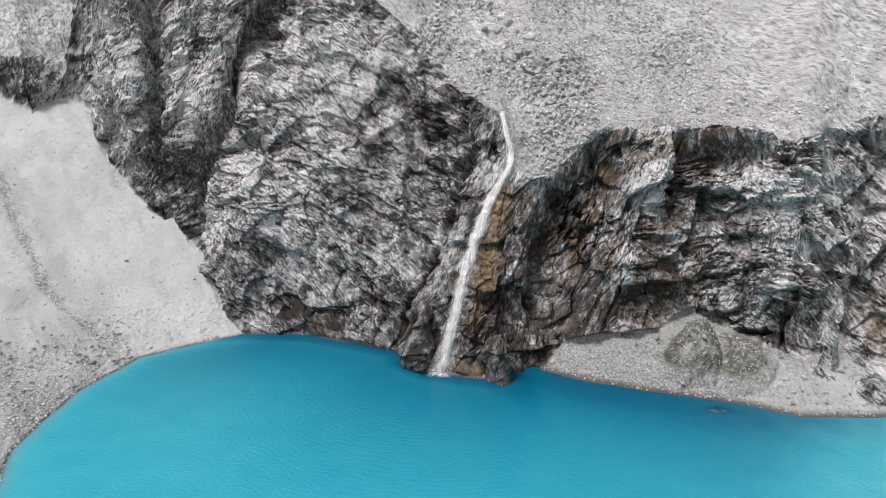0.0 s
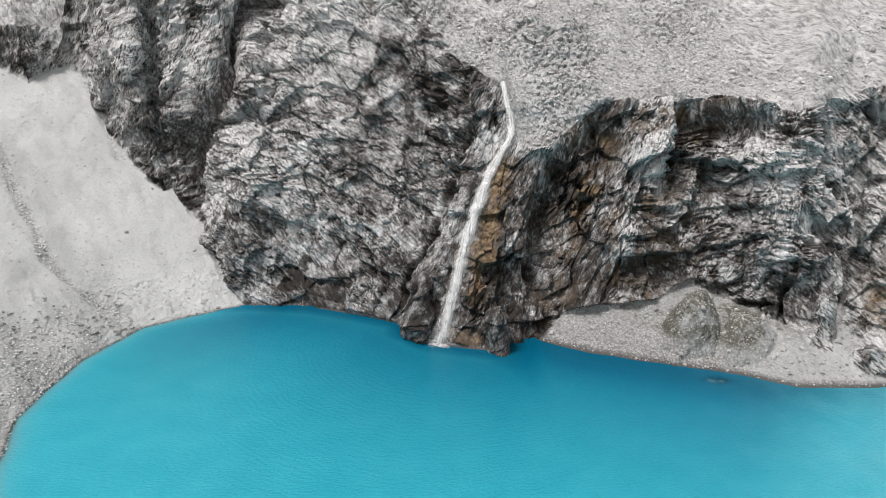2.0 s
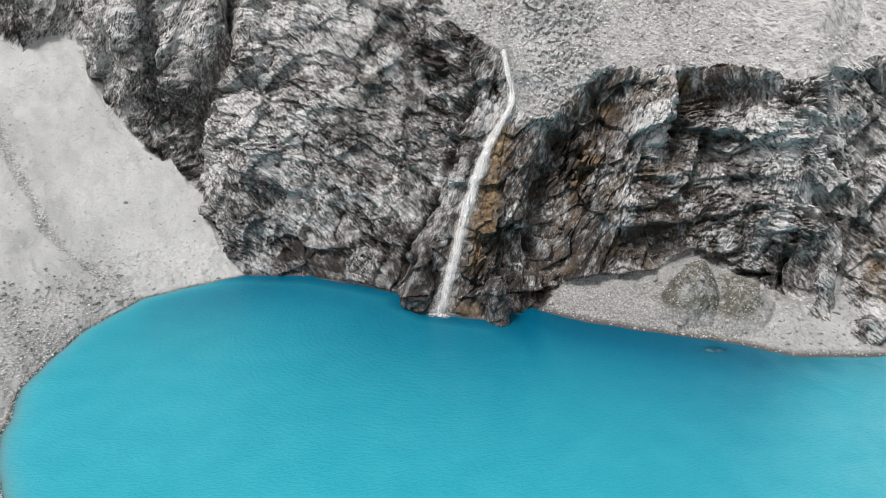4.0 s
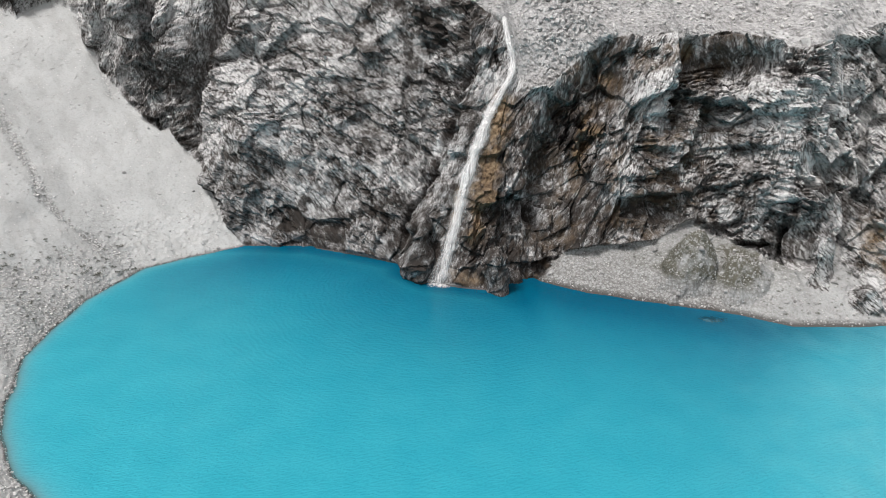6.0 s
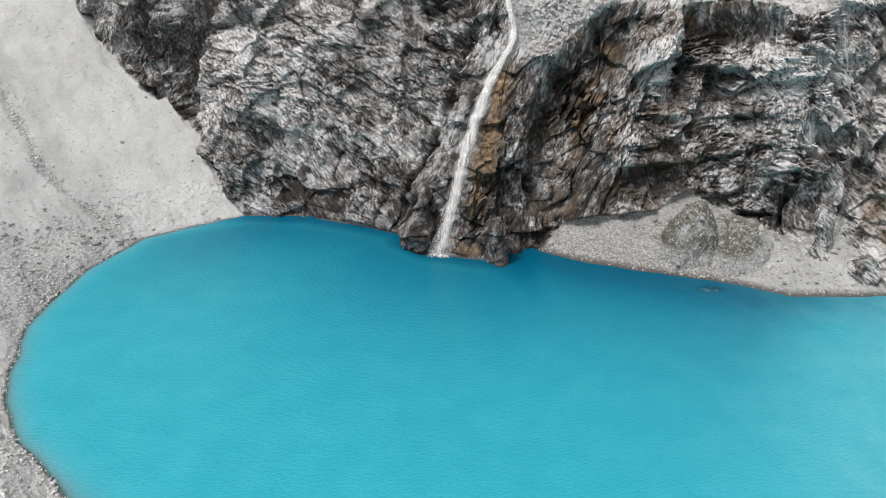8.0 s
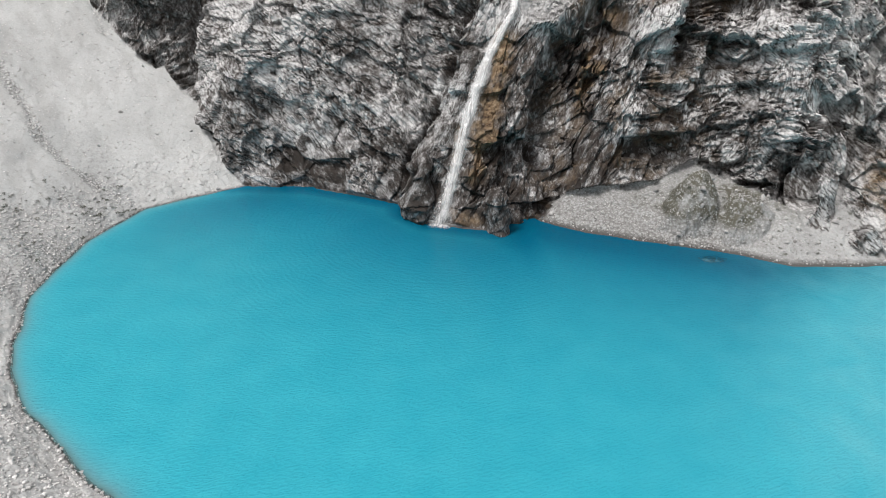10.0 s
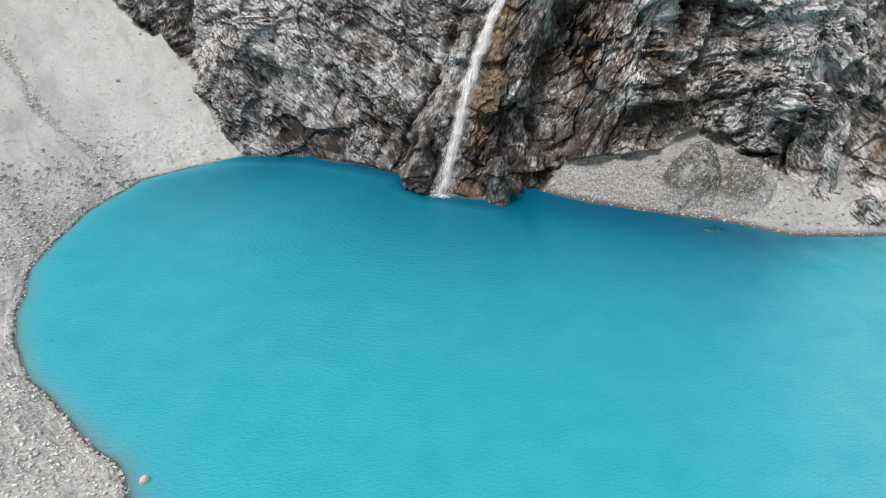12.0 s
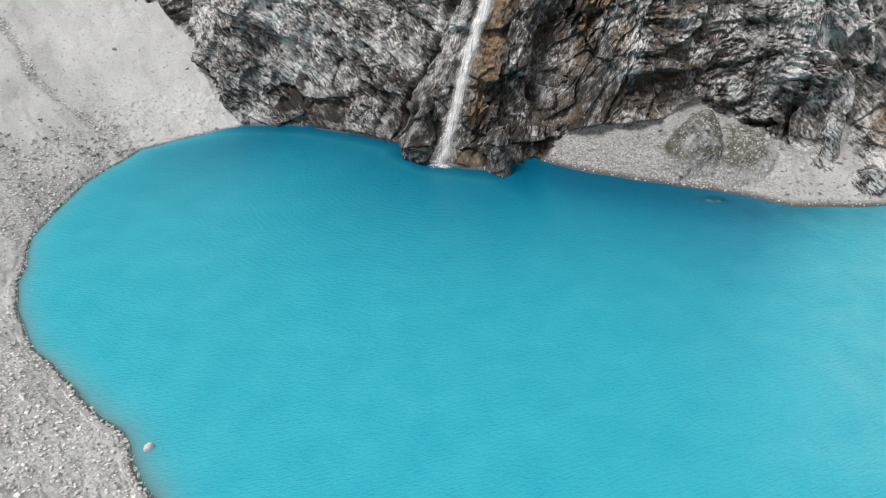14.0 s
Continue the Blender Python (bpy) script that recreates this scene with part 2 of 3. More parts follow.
LIP = [(-180, 90), (-40, 66), (-29.4, 63), (-28.4, 62), (-26.2, 105), (-9, 105), (-5.4, 77), (-2, 68), (0.75, 57), (4.9, 50), (6.0, 41), (7.2, 36.5), (9.3, 37), (10.1, 41), (11.6, 44.5), (13, 47.5), (23, 47.5), (27, 46), (31, 49.5), (40, 55), (180, 80)]
STEEP = [(-180, 1.4), (-45, 4.0), (-34, 6.0), (-28.5, 7.0), (-24, 7.0), (-22.5, 3.6), (-21, 3.6), (-17.5, 3.2), (-14, 1.9), (4, 1.9), (8, 2.4), (13, 2.7), (28, 2.7), (30.5, 2.0), (34, 1.7), (40, 1.6), (180, 1.2)]
GULLY = [(-72, 170), (-67, 180), (-62, 192), (-55, 218), (-50, 245)]
# forms of the wall: bearing, height, half width in degrees, half height, how far they stand out or lie back
FORMS = [(17.4, 39.0, 1.5, 8, 3.6), (19.8, 40, 0.9, 7, -4.0), (24.5, 46, 3.5, 3, 3.0), (22.4, 40, 1.8, 3.5, -2.6), (26.6, 34, 2.0, 8, 2.6), (13.4, 37, 1.6, 6, -4.5),
         (8.4, 38, 1.9, 4, 2.4), (15.2, 20, 2.0, 5, 2.2), (27.4, 19, 2.4, 6, 3.2), (28.9, 8, 1.3, 4.5, -5.5), (9.3, 17, 1.8, 13, -3.2), (11.9, 27, 0.9, 4, -2.0)]
BULGES = [(-11.5, 28, 4.0, 13, 2.8), (-4.4, 62, 1.2, 10, 2.4), (-6.0, 30, 2.0, 8, -1.6), (-15.5, 52, 1.6, 9, 2.0), (-20.8, 44, 0.9, 9, 3.5), (-22.8, 50, 0.9, 12, -2.4),
          (-24.5, 56, 1.0, 9, 2.6), (33.5, 30, 1.2, 30, -1.2), (36, 30, 1.5, 14, 2.4), (4.8, 20, 0.8, 12, 1.4)]
RILL = [(-112, 168), (-105.6, 159.9), (-99.2, 152.1), (-92.6, 146.2), (-87.6, 139.7), (-81.9, 136), (-74.5, 134.3)]
CHANNEL = [(-103, 198), (-101.2, 195.9), (-94.4, 187.9), (-89.7, 181.6), (-86, 176)]
CLEFT = [(-20.9, 20), (-19.8, 33), (-18.2, 47), (-16.4, 60), (-14.2, 72), (-13, 84)]
CREASE = [(13.4, 46), (11.8, 39.5), (10.0, 33.5), (8.9, 25), (8.7, 13)]
CRACK = [(2.3, 43), (0.9, 30), (-0.5, 21), (-3.3, 6)]
FALL = [(4.93, 51.0), (5.3, 46.6), (5.8, 43.0), (5.75, 39.6), (5.15, 37.4), (4.5, 34.6), (3.6, 30.3), (2.5, 23.2), (1.5, 14.6), (0.6, 6.6), (-0.25, 0.2)]


def along(table, x):
    return np.interp(x, [a for a, _ in table], [b for _, b in table])


def line_distance(x, y, line, closed=False):
    """The distance to a line of points."""
    pts = list(line) + ([line[0]] if closed else [])
    best = np.full(x.shape, 1e18)
    for (ax, ay), (bx, by) in zip(pts, pts[1:]):
        dx, dy = bx - ax, by - ay
        s = np.clip(((x - ax) * dx + (y - ay) * dy) / (dx * dx + dy * dy), 0, 1)
        best = np.minimum(best, (x - ax - s * dx) ** 2 + (y - ay - s * dy) ** 2)
    return np.sqrt(best)


def inside(x, y, line):
    """Whether places lie within a closed line."""
    odd = np.zeros(x.shape, bool)
    for (ax, ay), (bx, by) in zip(line, line[1:] + line[:1]):
        if ay != by:
            odd ^= ((ay > y) != (by > y)) & (x < (bx - ax) * (y - ay) / (by - ay) + ax)
    return odd


def lattice(ix, iy, iz, seed):
    h = ix.astype(np.uint32) * np.uint32(374761393) + iy.astype(np.uint32) * np.uint32(668265263) + iz.astype(np.uint32) * np.uint32(2246822519)
    h += np.uint32((seed * 974634541) & 0xFFFFFFFF)
    h = (h ^ (h >> np.uint32(13))) * np.uint32(1274126177)
    h = (h ^ (h >> np.uint32(16))) * np.uint32(2654435761)
    return h ^ (h >> np.uint32(15))


def grain3(x, y, z, seed=0):
    """Smooth value noise from -1 to 1."""
    fx, fy, fz = np.floor(x), np.floor(y), np.floor(z)
    ix, iy, iz = (a.astype(np.int64).astype(np.uint32) for a in (fx, fy, fz))
    u, v, w = x - fx, y - fy, z - fz
    u, v, w = (a * a * a * (a * (a * 6 - 15) + 10) for a in (u, v, w))
    total = 0
    for i in (0, 1):
        for j in (0, 1):
            for k in (0, 1):
                total = total + (lattice(ix + np.uint32(i), iy + np.uint32(j), iz + np.uint32(k), seed) / 2147483647.5 - 1) * (u if i else 1 - u) * (v if j else 1 - v) * (w if k else 1 - w)
    return total


def turbulence(x, y, z, size, octaves, seed=0, gain=0.5, ridged=False):
    total, amount = 0, 1.0
    for o in range(octaves):
        s = 2.03 ** o / size
        g = grain3(x * s + 17.3 * o, y * s - 9.1 * o, z * s + 4.7 * o, seed + o)
        total = total + amount * (1 - 2 * np.abs(g) if ridged else g)
        amount *= gain
    return total


def chips(x, y, z, size, seed, joint=0.07):
    """Blocks: each cell of a broken-up lattice stands at a height and tilt of its own. Gives that height, how near a joint is, and a number for each block."""
    x, y, z = x / size, y / size, z / size
    ix, iy, iz = (np.floor(a).astype(np.int64).astype(np.uint32) for a in (x, y, z))
    fx, fy, fz = x - np.floor(x), y - np.floor(y), z - np.floor(z)
    best, second = np.full(x.shape, 9.0), np.full(x.shape, 9.0)
    out, number = np.zeros(x.shape), np.zeros(x.shape)
    for i in (-1, 0, 1):
        for j in (-1, 0, 1):
            for k in (-1, 0, 1):
                h = lattice(ix + np.uint32(i % 2 ** 32), iy + np.uint32(j % 2 ** 32), iz + np.uint32(k % 2 ** 32), seed)
                a, b, c = ((h >> np.uint32(q)) & np.uint32(1023) for q in (0, 10, 20))
                a, b, c = a / 1023.0, b / 1023.0, c / 1023.0
                px, py, pz = fx - i - a, fy - j - b, fz - k - c
                d = px * px + py * py + pz * pz
                near = d < best
                second = np.where(near, best, np.minimum(second, d))
                best = np.where(near, d, best)
                out = np.where(near, (a - 0.5) + (b - 0.5) * px * 2.4 + (c - 0.75) * pz * 2.2 + (a + b - 1) * py, out)
                number = np.where(near, c, number)
    return out, np.exp(-((np.sqrt(second) - np.sqrt(best)) / joint) ** 2), number


def relief(x, y):
    """The ground's height and kind: 0 bank and scree, 1 rock wall, 2 slope above the wall."""
    bearing = np.degrees(np.arctan2(x, y))
    wob = turbulence(x, y, x * 0, 9.0, 3, 40)
    to_shore = line_distance(x, y, SHORE, True)
    to_shore = np.where(inside(x, y, SHORE), -to_shore, to_shore) + 0.5 * wob * np.exp(-np.abs(y) / 400)
    to_wall = line_distance(x, y, WALL)
    to_wall = np.where(inside(x, y, WALL + BEHIND), to_wall, -to_wall)
    left = 1 / (1 + np.exp((x + 40) / 6))
    far = 1 / (1 + np.exp((95 - y) / 12))
    pitch = 0.34 + left * (0.16 + 0.14 * far) + (1 - left) * far * 0.14
    bank = pitch * to_shore * np.where(to_shore < 0, 0.9, 1.0)
    bank = np.maximum(bank, -9 + 0.02 * to_shore) + np.where(to_shore > 1, wob * 0.35, 0)
    bank = np.where(to_shore > 0, bank + 0.25 * (1 - np.exp(-to_shore / 1.2)), bank)
    lip, steep = along(LIP, bearing + 0.8 * wob * (bearing < -22)), along(STEEP, bearing)
    face = steep * to_wall
    # the low notch beside the fall fills up towards the slope behind it
    full = np.where((bearing > 4.9) & (bearing < 13), 50 - (bearing - 4.9) * 0.31, lip)
    brow = lip + (full - lip) * np.clip((to_wall - lip / steep) / 20, 0, 1)
    above = brow + (0.76 + 0.1 * (bearing < -6)) * (to_wall - lip / steep)
    # to the right the unseen ridge is cut low so the lake reflects sky
    above = np.minimum(above, EYE_HEIGHT + np.hypot(x, y) * np.tan(np.radians(np.interp(bearing, [2, 12, 24, 70, 110], [40, 26, 8, 8, 30]))))
    soft = 1.2
    rock = -soft * np.logaddexp(-np.clip(face, -200, 900) / soft, -np.clip(above, -200, 900) / soft)
    g = line_distance(x, y, GULLY)
    rock = rock - 6 * np.exp(-(g / 3.4) ** 2) * np.clip((y - 173) / 7, 0, 1)
    lumpy = turbulence(x, y, x * 0, 4.0, 3, 44, 0.6)
    # the mound on the bank
    for ox, oy, high, wide, deep in ((50.5, 123.5, 12.0, 7.0, 6.0), (59, 120.5, 8.5, 7.5, 6.0)):
        d = (((x - ox) / wide) ** 2 + ((y - oy) / deep) ** 2) * np.exp(0.6 * lumpy)
        bank = np.maximum(bank, np.where(d < 3, high * (1.12 * np.exp(-1.1 * d ** 1.3) - 0.12) + 0.8 * lumpy, -50))
    # outcrops on the bank, and the blocks at the foot of the fall
    for ox, oy, high, wide, deep in ((73.0, 119.0, 14.0, 3.4, 4.0), (78.5, 113.5, 6.0, 3.5, 4.0), (-5.2, 130.4, 11.5, 2.4, 3.2), (11.0, 124.6, 7.5, 2.0, 3.2)):
        d = (((x - ox) / wide) ** 2 + ((y - oy) / deep) ** 2) * np.exp(0.5 * lumpy)
        rock = np.maximum(rock, np.where(d < 3, high * (1.2 * np.exp(-d * d) - 0.2), -50))
    kind = np.where(rock > bank, np.where((face > above + 0.5) & ((bearing > -6.5) | (bearing < -27.6)), 2, 1), 0)
    return np.maximum(rock, bank), kind


# the sheet of ground: columns by bearing, rows laid closer where the ground is steep
IN_VIEW = np.linspace(-48, 44, 1400)
AROUND = np.concatenate([IN_VIEW, np.linspace(44, 312, 110)[1:-1]])
ROWS = 760
fine = np.concatenate([np.linspace(0.0, 40, 40), np.linspace(40, 260, 900)[1:], np.geomspace(260, 1400, 60)[1:]])
bx, by = np.sin(np.radians(AROUND))[:, None] * fine, np.cos(np.radians(AROUND))[:, None] * fine
bz, _ = relief(bx, by)
step = np.hypot(np.diff(bz, axis=1), np.diff(fine)[None, :]) / np.hypot(fine[1:], 60 - bz[:, 1:])
step = step * np.where(bz[:, 1:] < -1.5, 0.06, 1.0) * np.where(fine[1:] > 270, 0.12, 1.0)
run = np.concatenate([np.zeros((len(AROUND), 1)), np.cumsum(step + 2e-5, axis=1)], axis=1)
# even the spacing out between neighbouring columns
rad = np.stack([np.interp(np.linspace(0, r[-1], ROWS), r, fine) for r in run])
for _ in range(10):
    rad[1:-1] = (rad[:-2] + 2 * rad[1:-1] + rad[2:]) / 4
wide = np.sin(np.radians(AROUND))[:, None] * rad
deep = np.cos(np.radians(AROUND))[:, None] * rad
high, kind = relief(wide, deep)
gx, gy, gz = wide.copy(), deep.copy(), high.copy()
bearing = np.repeat(AROUND[:, None], ROWS, axis=1)


def facing(x, y, z):
    """Normals of the sheet."""
    p = np.stack([x, y, z], -1)
    a = np.roll(p, -1, 0) - np.roll(p, 1, 0)
    b = np.gradient(p, axis=1)
    c = np.cross(b, a)
    c /= np.maximum(np.linalg.norm(c, axis=-1, keepdims=True), 1e-9)
    return np.where(c[..., 2:] < 0, -c, c)


def blurred(a, times):
    for _ in range(times):
        a = (np.roll(a, 1, 0) + np.roll(a, -1, 0) + 2 * a) / 4
        b = np.concatenate([a[:, :1], a, a[:, -1:]], 1)
        a = (b[:, :-2] + b[:, 2:] + 2 * b[:, 1:-1]) / 4
    return a


def track(line, b, z):
    """How far, in metres across the wall, places at a bearing and height lie from a line of bearings and heights."""
    return line_distance(b * 2.5, z, [(p * 2.5, q) for p, q in line])


# even out specks of slope within the wall and of wall within the slope
kind = np.where(kind > 0, np.where(blurred((kind == 2).astype(float), 8) > 0.5 * blurred((kind > 0).astype(float), 8), 2, 1), 0)
chute = np.exp(-(track(FALL, bearing, high) / 3.2) ** 2) * (kind == 1)
rocky = blurred((kind == 1).astype(float), 3)
upper = blurred((kind == 2).astype(float), 3)
nor = np.stack([blurred(c, 6) for c in np.moveaxis(facing(gx, gy, gz), -1, 0)], -1)
# the rock's relief, worked out where there is rock
here = (rocky > 0.01) & (rad < 330)
X, Y, Z, B, Z0 = gx[here], gy[here], gz[here], bearing[here], high[here]
def ledges(level, size, seed):
    """Layers that break off in ledges: each stands out at its foot and leans back to the next."""
    f = level / size
    n = np.floor(f)
    u = f - n
    n = n.astype(np.int64).astype(np.uint32)
    own = lattice(n, n * np.uint32(0), n * np.uint32(0), seed) / 4294967295
    return (0.4 + 0.9 * own) * np.where(u < 0.12, u / 0.12, (1 - u) / 0.88)


warp = turbulence(X, Y, Z, 14.0, 3, 5)
crumple = turbulence(X, Y, Z, 4.5, 3, 15, 0.6)
rugged = np.clip(0.6 + 1.0 * turbulence(X, Y, Z, 9.0, 2, 25), 0.12, 1.4)
# the slabs lie another way on each part of the wall: part by part, the bearing of its edge and the lean of its slabs
cleft_at, crack_at = along([(z, b) for b, z in CLEFT], Z0), along([(z, b) for b, z in CRACK[::-1]], Z0)
edge_b = B + 0.6 * warp
lean = np.select([edge_b < cleft_at, B < crack_at, edge_b < 16.5 + 0.06 * (Z0 - 25), edge_b < 28.8], [52.0, np.where(Z0 + 6 * warp < 24, -44.0, -20.0), 62.0, 14.0], -52.0)
rising = np.where((lean == 14.0) & (warp + 0.5 * crumple > 0.05), 1.0, lean > 30)
lean = np.radians(lean)
run_x, run_z = X * np.cos(lean) + Z * np.sin(lean), Z * np.cos(lean) - X * np.sin(lean)
bulk = 1.5 * turbulence(X, Y, Z * 0.7, 17.0, 2, 11) + 0.7 * turbulence(X + 2 * warp, Y, Z * 0.8, 6.0, 2, 21, 0.5, True)
layers = 1.3 * ledges(run_z + 0.9 * warp + 0.25 * crumple, 4.6, 33) + 0.7 * ledges(run_z * 1.05 + 0.7 * warp + 0.2 * crumple + 0.2 * run_x, 1.9, 35)
c1, e1, n1 = chips(run_x * 0.6 + 0.4 * warp, Y * 0.7, run_z * 0.9 + 0.6 * warp, 5.0, 61, 0.04)
c2, e2, n2 = chips(run_x * 0.55 + 0.15 * crumple, Y * 0.7, run_z * 1.1 + 0.4 * warp, 2.1, 71, 0.06)
c3, e3, n3 = chips(run_x * 0.55, Y * 0.7, run_z * 1.15 + 0.3 * warp, 1.0, 77)
c4, e4, _ = chips(X * 0.7 + 0.9 * warp, Y * 0.6, Z * 0.8 + 1.2 * warp, 7.5, 79, 0.03)
ribs = 0.16 * turbulence(X + 0.6 * crumple, Y, Z * 0.22, 1.6, 3, 45, 0.55, True)
slabs = np.where(lean == np.radians(14.0), 0.22, 0.45) * layers + 2.0 * c4 + 1.2 * c1 - 0.15 * e4 - 0.2 * e1 + rugged * (1.2 * c2 + 0.7 * c3 - 0.2 * e2 - 0.12 * e3)
shape = 0
for b0, z0, wb, wz, out in FORMS + BULGES:
    shape = shape + 1.3 * out * np.exp(-(((B - b0 + 0.25 * warp) / wb) ** 2 + ((Z0 - z0 + 2 * warp) / wz) ** 2) ** 1.5)
shape = shape - 3.4 * np.exp(-(track(CRACK, B + 0.12 * crumple, Z0) / 0.5) ** 2) - 6.0 * np.exp(-(track(CLEFT, B + 0.2 * warp, Z0) / 1.5) ** 2) - 3.6 * np.exp(-(track(CREASE, B + 0.25 * warp, Z0) / 2.2) ** 2)
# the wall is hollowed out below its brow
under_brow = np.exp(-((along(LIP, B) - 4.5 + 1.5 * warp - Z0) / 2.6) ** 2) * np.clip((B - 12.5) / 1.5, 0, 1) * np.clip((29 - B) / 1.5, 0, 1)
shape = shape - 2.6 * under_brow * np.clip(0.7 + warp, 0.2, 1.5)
push = np.zeros(gx.shape)
calm = np.interp(B, [-27, -22, -17, -4, 3, 7], [0.6, 0.8, 0.7, 0.6, 0.7, 1.0])
calm = np.where((X > 66) & (Y < 123) & (Z0 < 14), 0.3, calm)
calm = np.where((B > -4.2) & (B < 7) & (Z0 < 9), 0.4, calm) * np.clip(0.45 + Z0 / 6, 0, 1)
push[here] = rocky[here] * (1 - 0.88 * chute[here]) * (bulk + shape + ribs + np.where(B < crack_at, 1.0, 1.15) * calm * slabs - 0.6)
shade, uprise = np.full(gx.shape, 0.5), np.zeros(gx.shape)
uprise[here] = rising
shade[here] = 0.3 * n1 + 0.4 * n2 + 0.3 * n3
shade[here] += 0.25 * ((X > 68) & (Y < 122) & (Z0 < 14))
# paler zones of the wall, and one darker one
for b0, z0, wb, wz, more in ((32, 38, 4, 22, 0.65), (8.5, 41, 2.5, 6, 1.2), (17.4, 40, 1.5, 9, 1.1), (25.8, 37, 3, 9, 0.6), (20.5, 24, 4, 7, 0.25), (-12, 44, 9, 26, 0.3), (-9, 62, 5, 10, 0.4), (-13, 24, 2.5, 8, 0.25), (-5, 52, 4, 12, -0.2), (-16, 34, 2, 6, 0.25), (-24.5, 56, 5, 26, 0.5), (22.7, 38, 0.35, 3, 1.0), (15.3, 21, 1.0, 4, 0.9), (9.8, 17, 0.7, 5, 0.5), (27.8, 21, 1.2, 5, 0.5), (25.5, 27, 3.5, 6, 0.2), (23.5, 7, 5, 6, 0.3), (30.5, 9, 2.5, 7, 0.3)):
    shade[here] += more * np.exp(-(((B - b0) / wb) ** 2 + ((Z0 - z0) / wz) ** 2))
u_here = (upper > 0.01) & (rad < 400)
X, Y, Z = gx[u_here], gy[u_here], gz[u_here]
rough_part = np.clip(1.0 - (bearing[u_here] - 17) / 7, 0.25, 1) * np.clip(0.6 + turbulence(X, Y, Z, 14.0, 2, 85), 0.15, 1.2) * np.where(bearing[u_here] < -15, 0.3, 1.0)
c1, e1, n1 = chips(X, Y, Z, 2.6, 91)
c2, e2, n2 = chips(X, Y, Z, 1.1, 93)
push[u_here] += upper[u_here] * (1.1 * turbulence(X, Y, Z, 10.0, 4, 81, 0.55) + rough_part * (0.3 * c1 - 0.1 * e1 + 0.45 * c2 - 0.08 * e2) - 0.3)
push = push + (1 - rocky - upper) * (high > 0.3) * (0.05 + 0.10 * (high < 7)) * turbulence(gx, gy, gz, 1.4, 3, 95, 0.6)
rill = np.exp(-((line_distance(gx, gy, RILL) + 0.6 * turbulence(gx, gy, gz, 3.0, 3, 97)) / 1.0) ** 2) * (kind == 0)
channel = np.exp(-(line_distance(gx, gy, CHANNEL) / 0.8) ** 2) * (kind == 0)
push = push - 0.25 * rill - 0.14 * channel
fade = np.clip((900 - rad) / 600, 0.2, 1)
gx, gy, gz = (g + push * fade * nor[..., i] for i, g in enumerate((gx, gy, gz)))


def wall_place(b, z, out=0.0, lo=1):
    """The place on the ground at a bearing where it first reaches a height, drawn out towards the lake."""
    i = int(round(np.interp(b, IN_VIEW, np.arange(len(IN_VIEW)))))
    ok = np.nonzero((gz[i] >= z) & (kind[i] >= lo) & (rad[i] > 100))[0]
    j = ok[0] if len(ok) else ROWS // 2
    r = math.hypot(gx[i, j], gy[i, j]) - out
    return math.sin(radians(b)) * r, math.cos(radians(b)) * r, max(z, 0.02)


def patch(b, z, b0, z0, wb, wz):
    return np.exp(-(((b - b0) / wb) ** 2 + ((z - z0) / wz) ** 2))


ragged = turbulence(gx, gy, gz, 4.0, 4, 51, 0.6)
drip = turbulence(gx, gy, gz * 0.12, 1.7, 3, 55, 0.6)
rust = 1.2 * np.exp(-(track([(5.0, 34), (4.5, 27), (3.7, 19), (3.0, 11)], bearing, gz) / 2.4) ** 2)
rust = rust + 0.9 * np.exp(-(track([(1.6, 18), (1.0, 11)], bearing, gz) / 0.8) ** 2)
for spot in ((12.2, 29.0, 0.8, 1.9), (12.2, 29.0, 0.6, 1.4), (11.9, 24.0, 1.1, 2.4), (19.5, 43.5, 0.6, 3.4), (2.2, 2.5, 1.6, 1.9), (13.4, 38.5, 0.8, 2.0), (36, 12, 2.0, 5.0)):
    rust = rust + 0.85 * patch(bearing, gz, *spot)
rust = np.clip(rust * (0.9 + 0.9 * ragged) - 0.1, 0, 1) * rocky
rust = rust + 0.12 * upper * np.clip(patch(bearing, gz, 27, 70, 2.0, 8) * (1 + ragged), 0, 1)
# damp by the fall, with shade of cleft and crack painted into the mask
wet_shade = 1.9 * patch(bearing, gz, 8.5, 15, 3.0, 16) + 1.1 * patch(bearing, gz, 13, 27, 3.4, 13) + 0.8 * patch(bearing, gz, 14, 12, 4, 8) + 1.1 * patch(bearing, gz, 20.5, 39, 2.2, 8) + 0.8 * patch(bearing, gz, 17.5, 25, 3.5, 9)
wet_shade = wet_shade + 0.9 * patch(bearing, gz, -31.5, 57, 3, 5) + 0.4 * patch(bearing, gz, 20, 20, 9, 13) + 0.45 * patch(bearing, gz, 32, 16, 4, 9) * (gy > 119)
wet_shade = wet_shade + 1.4 * patch(bearing, gz, -22.3, 32, 2.2, 12) + 1.5 * np.exp(-(track(CLEFT, bearing, gz) / 1.5) ** 2) + 1.2 * np.exp(-(track(CRACK, bearing, gz) / 0.7) ** 2) + 1.6 * patch(bearing, gz, 2.2, 5, 3.8, 8) + 0.15 * patch(bearing, gz, -9, 4, 9, 7) + 0.8 * patch(bearing, gz, 28.4, 9, 1.8, 5)
# painted shade of the hollow below the brow and of the crease
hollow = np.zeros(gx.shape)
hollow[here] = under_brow
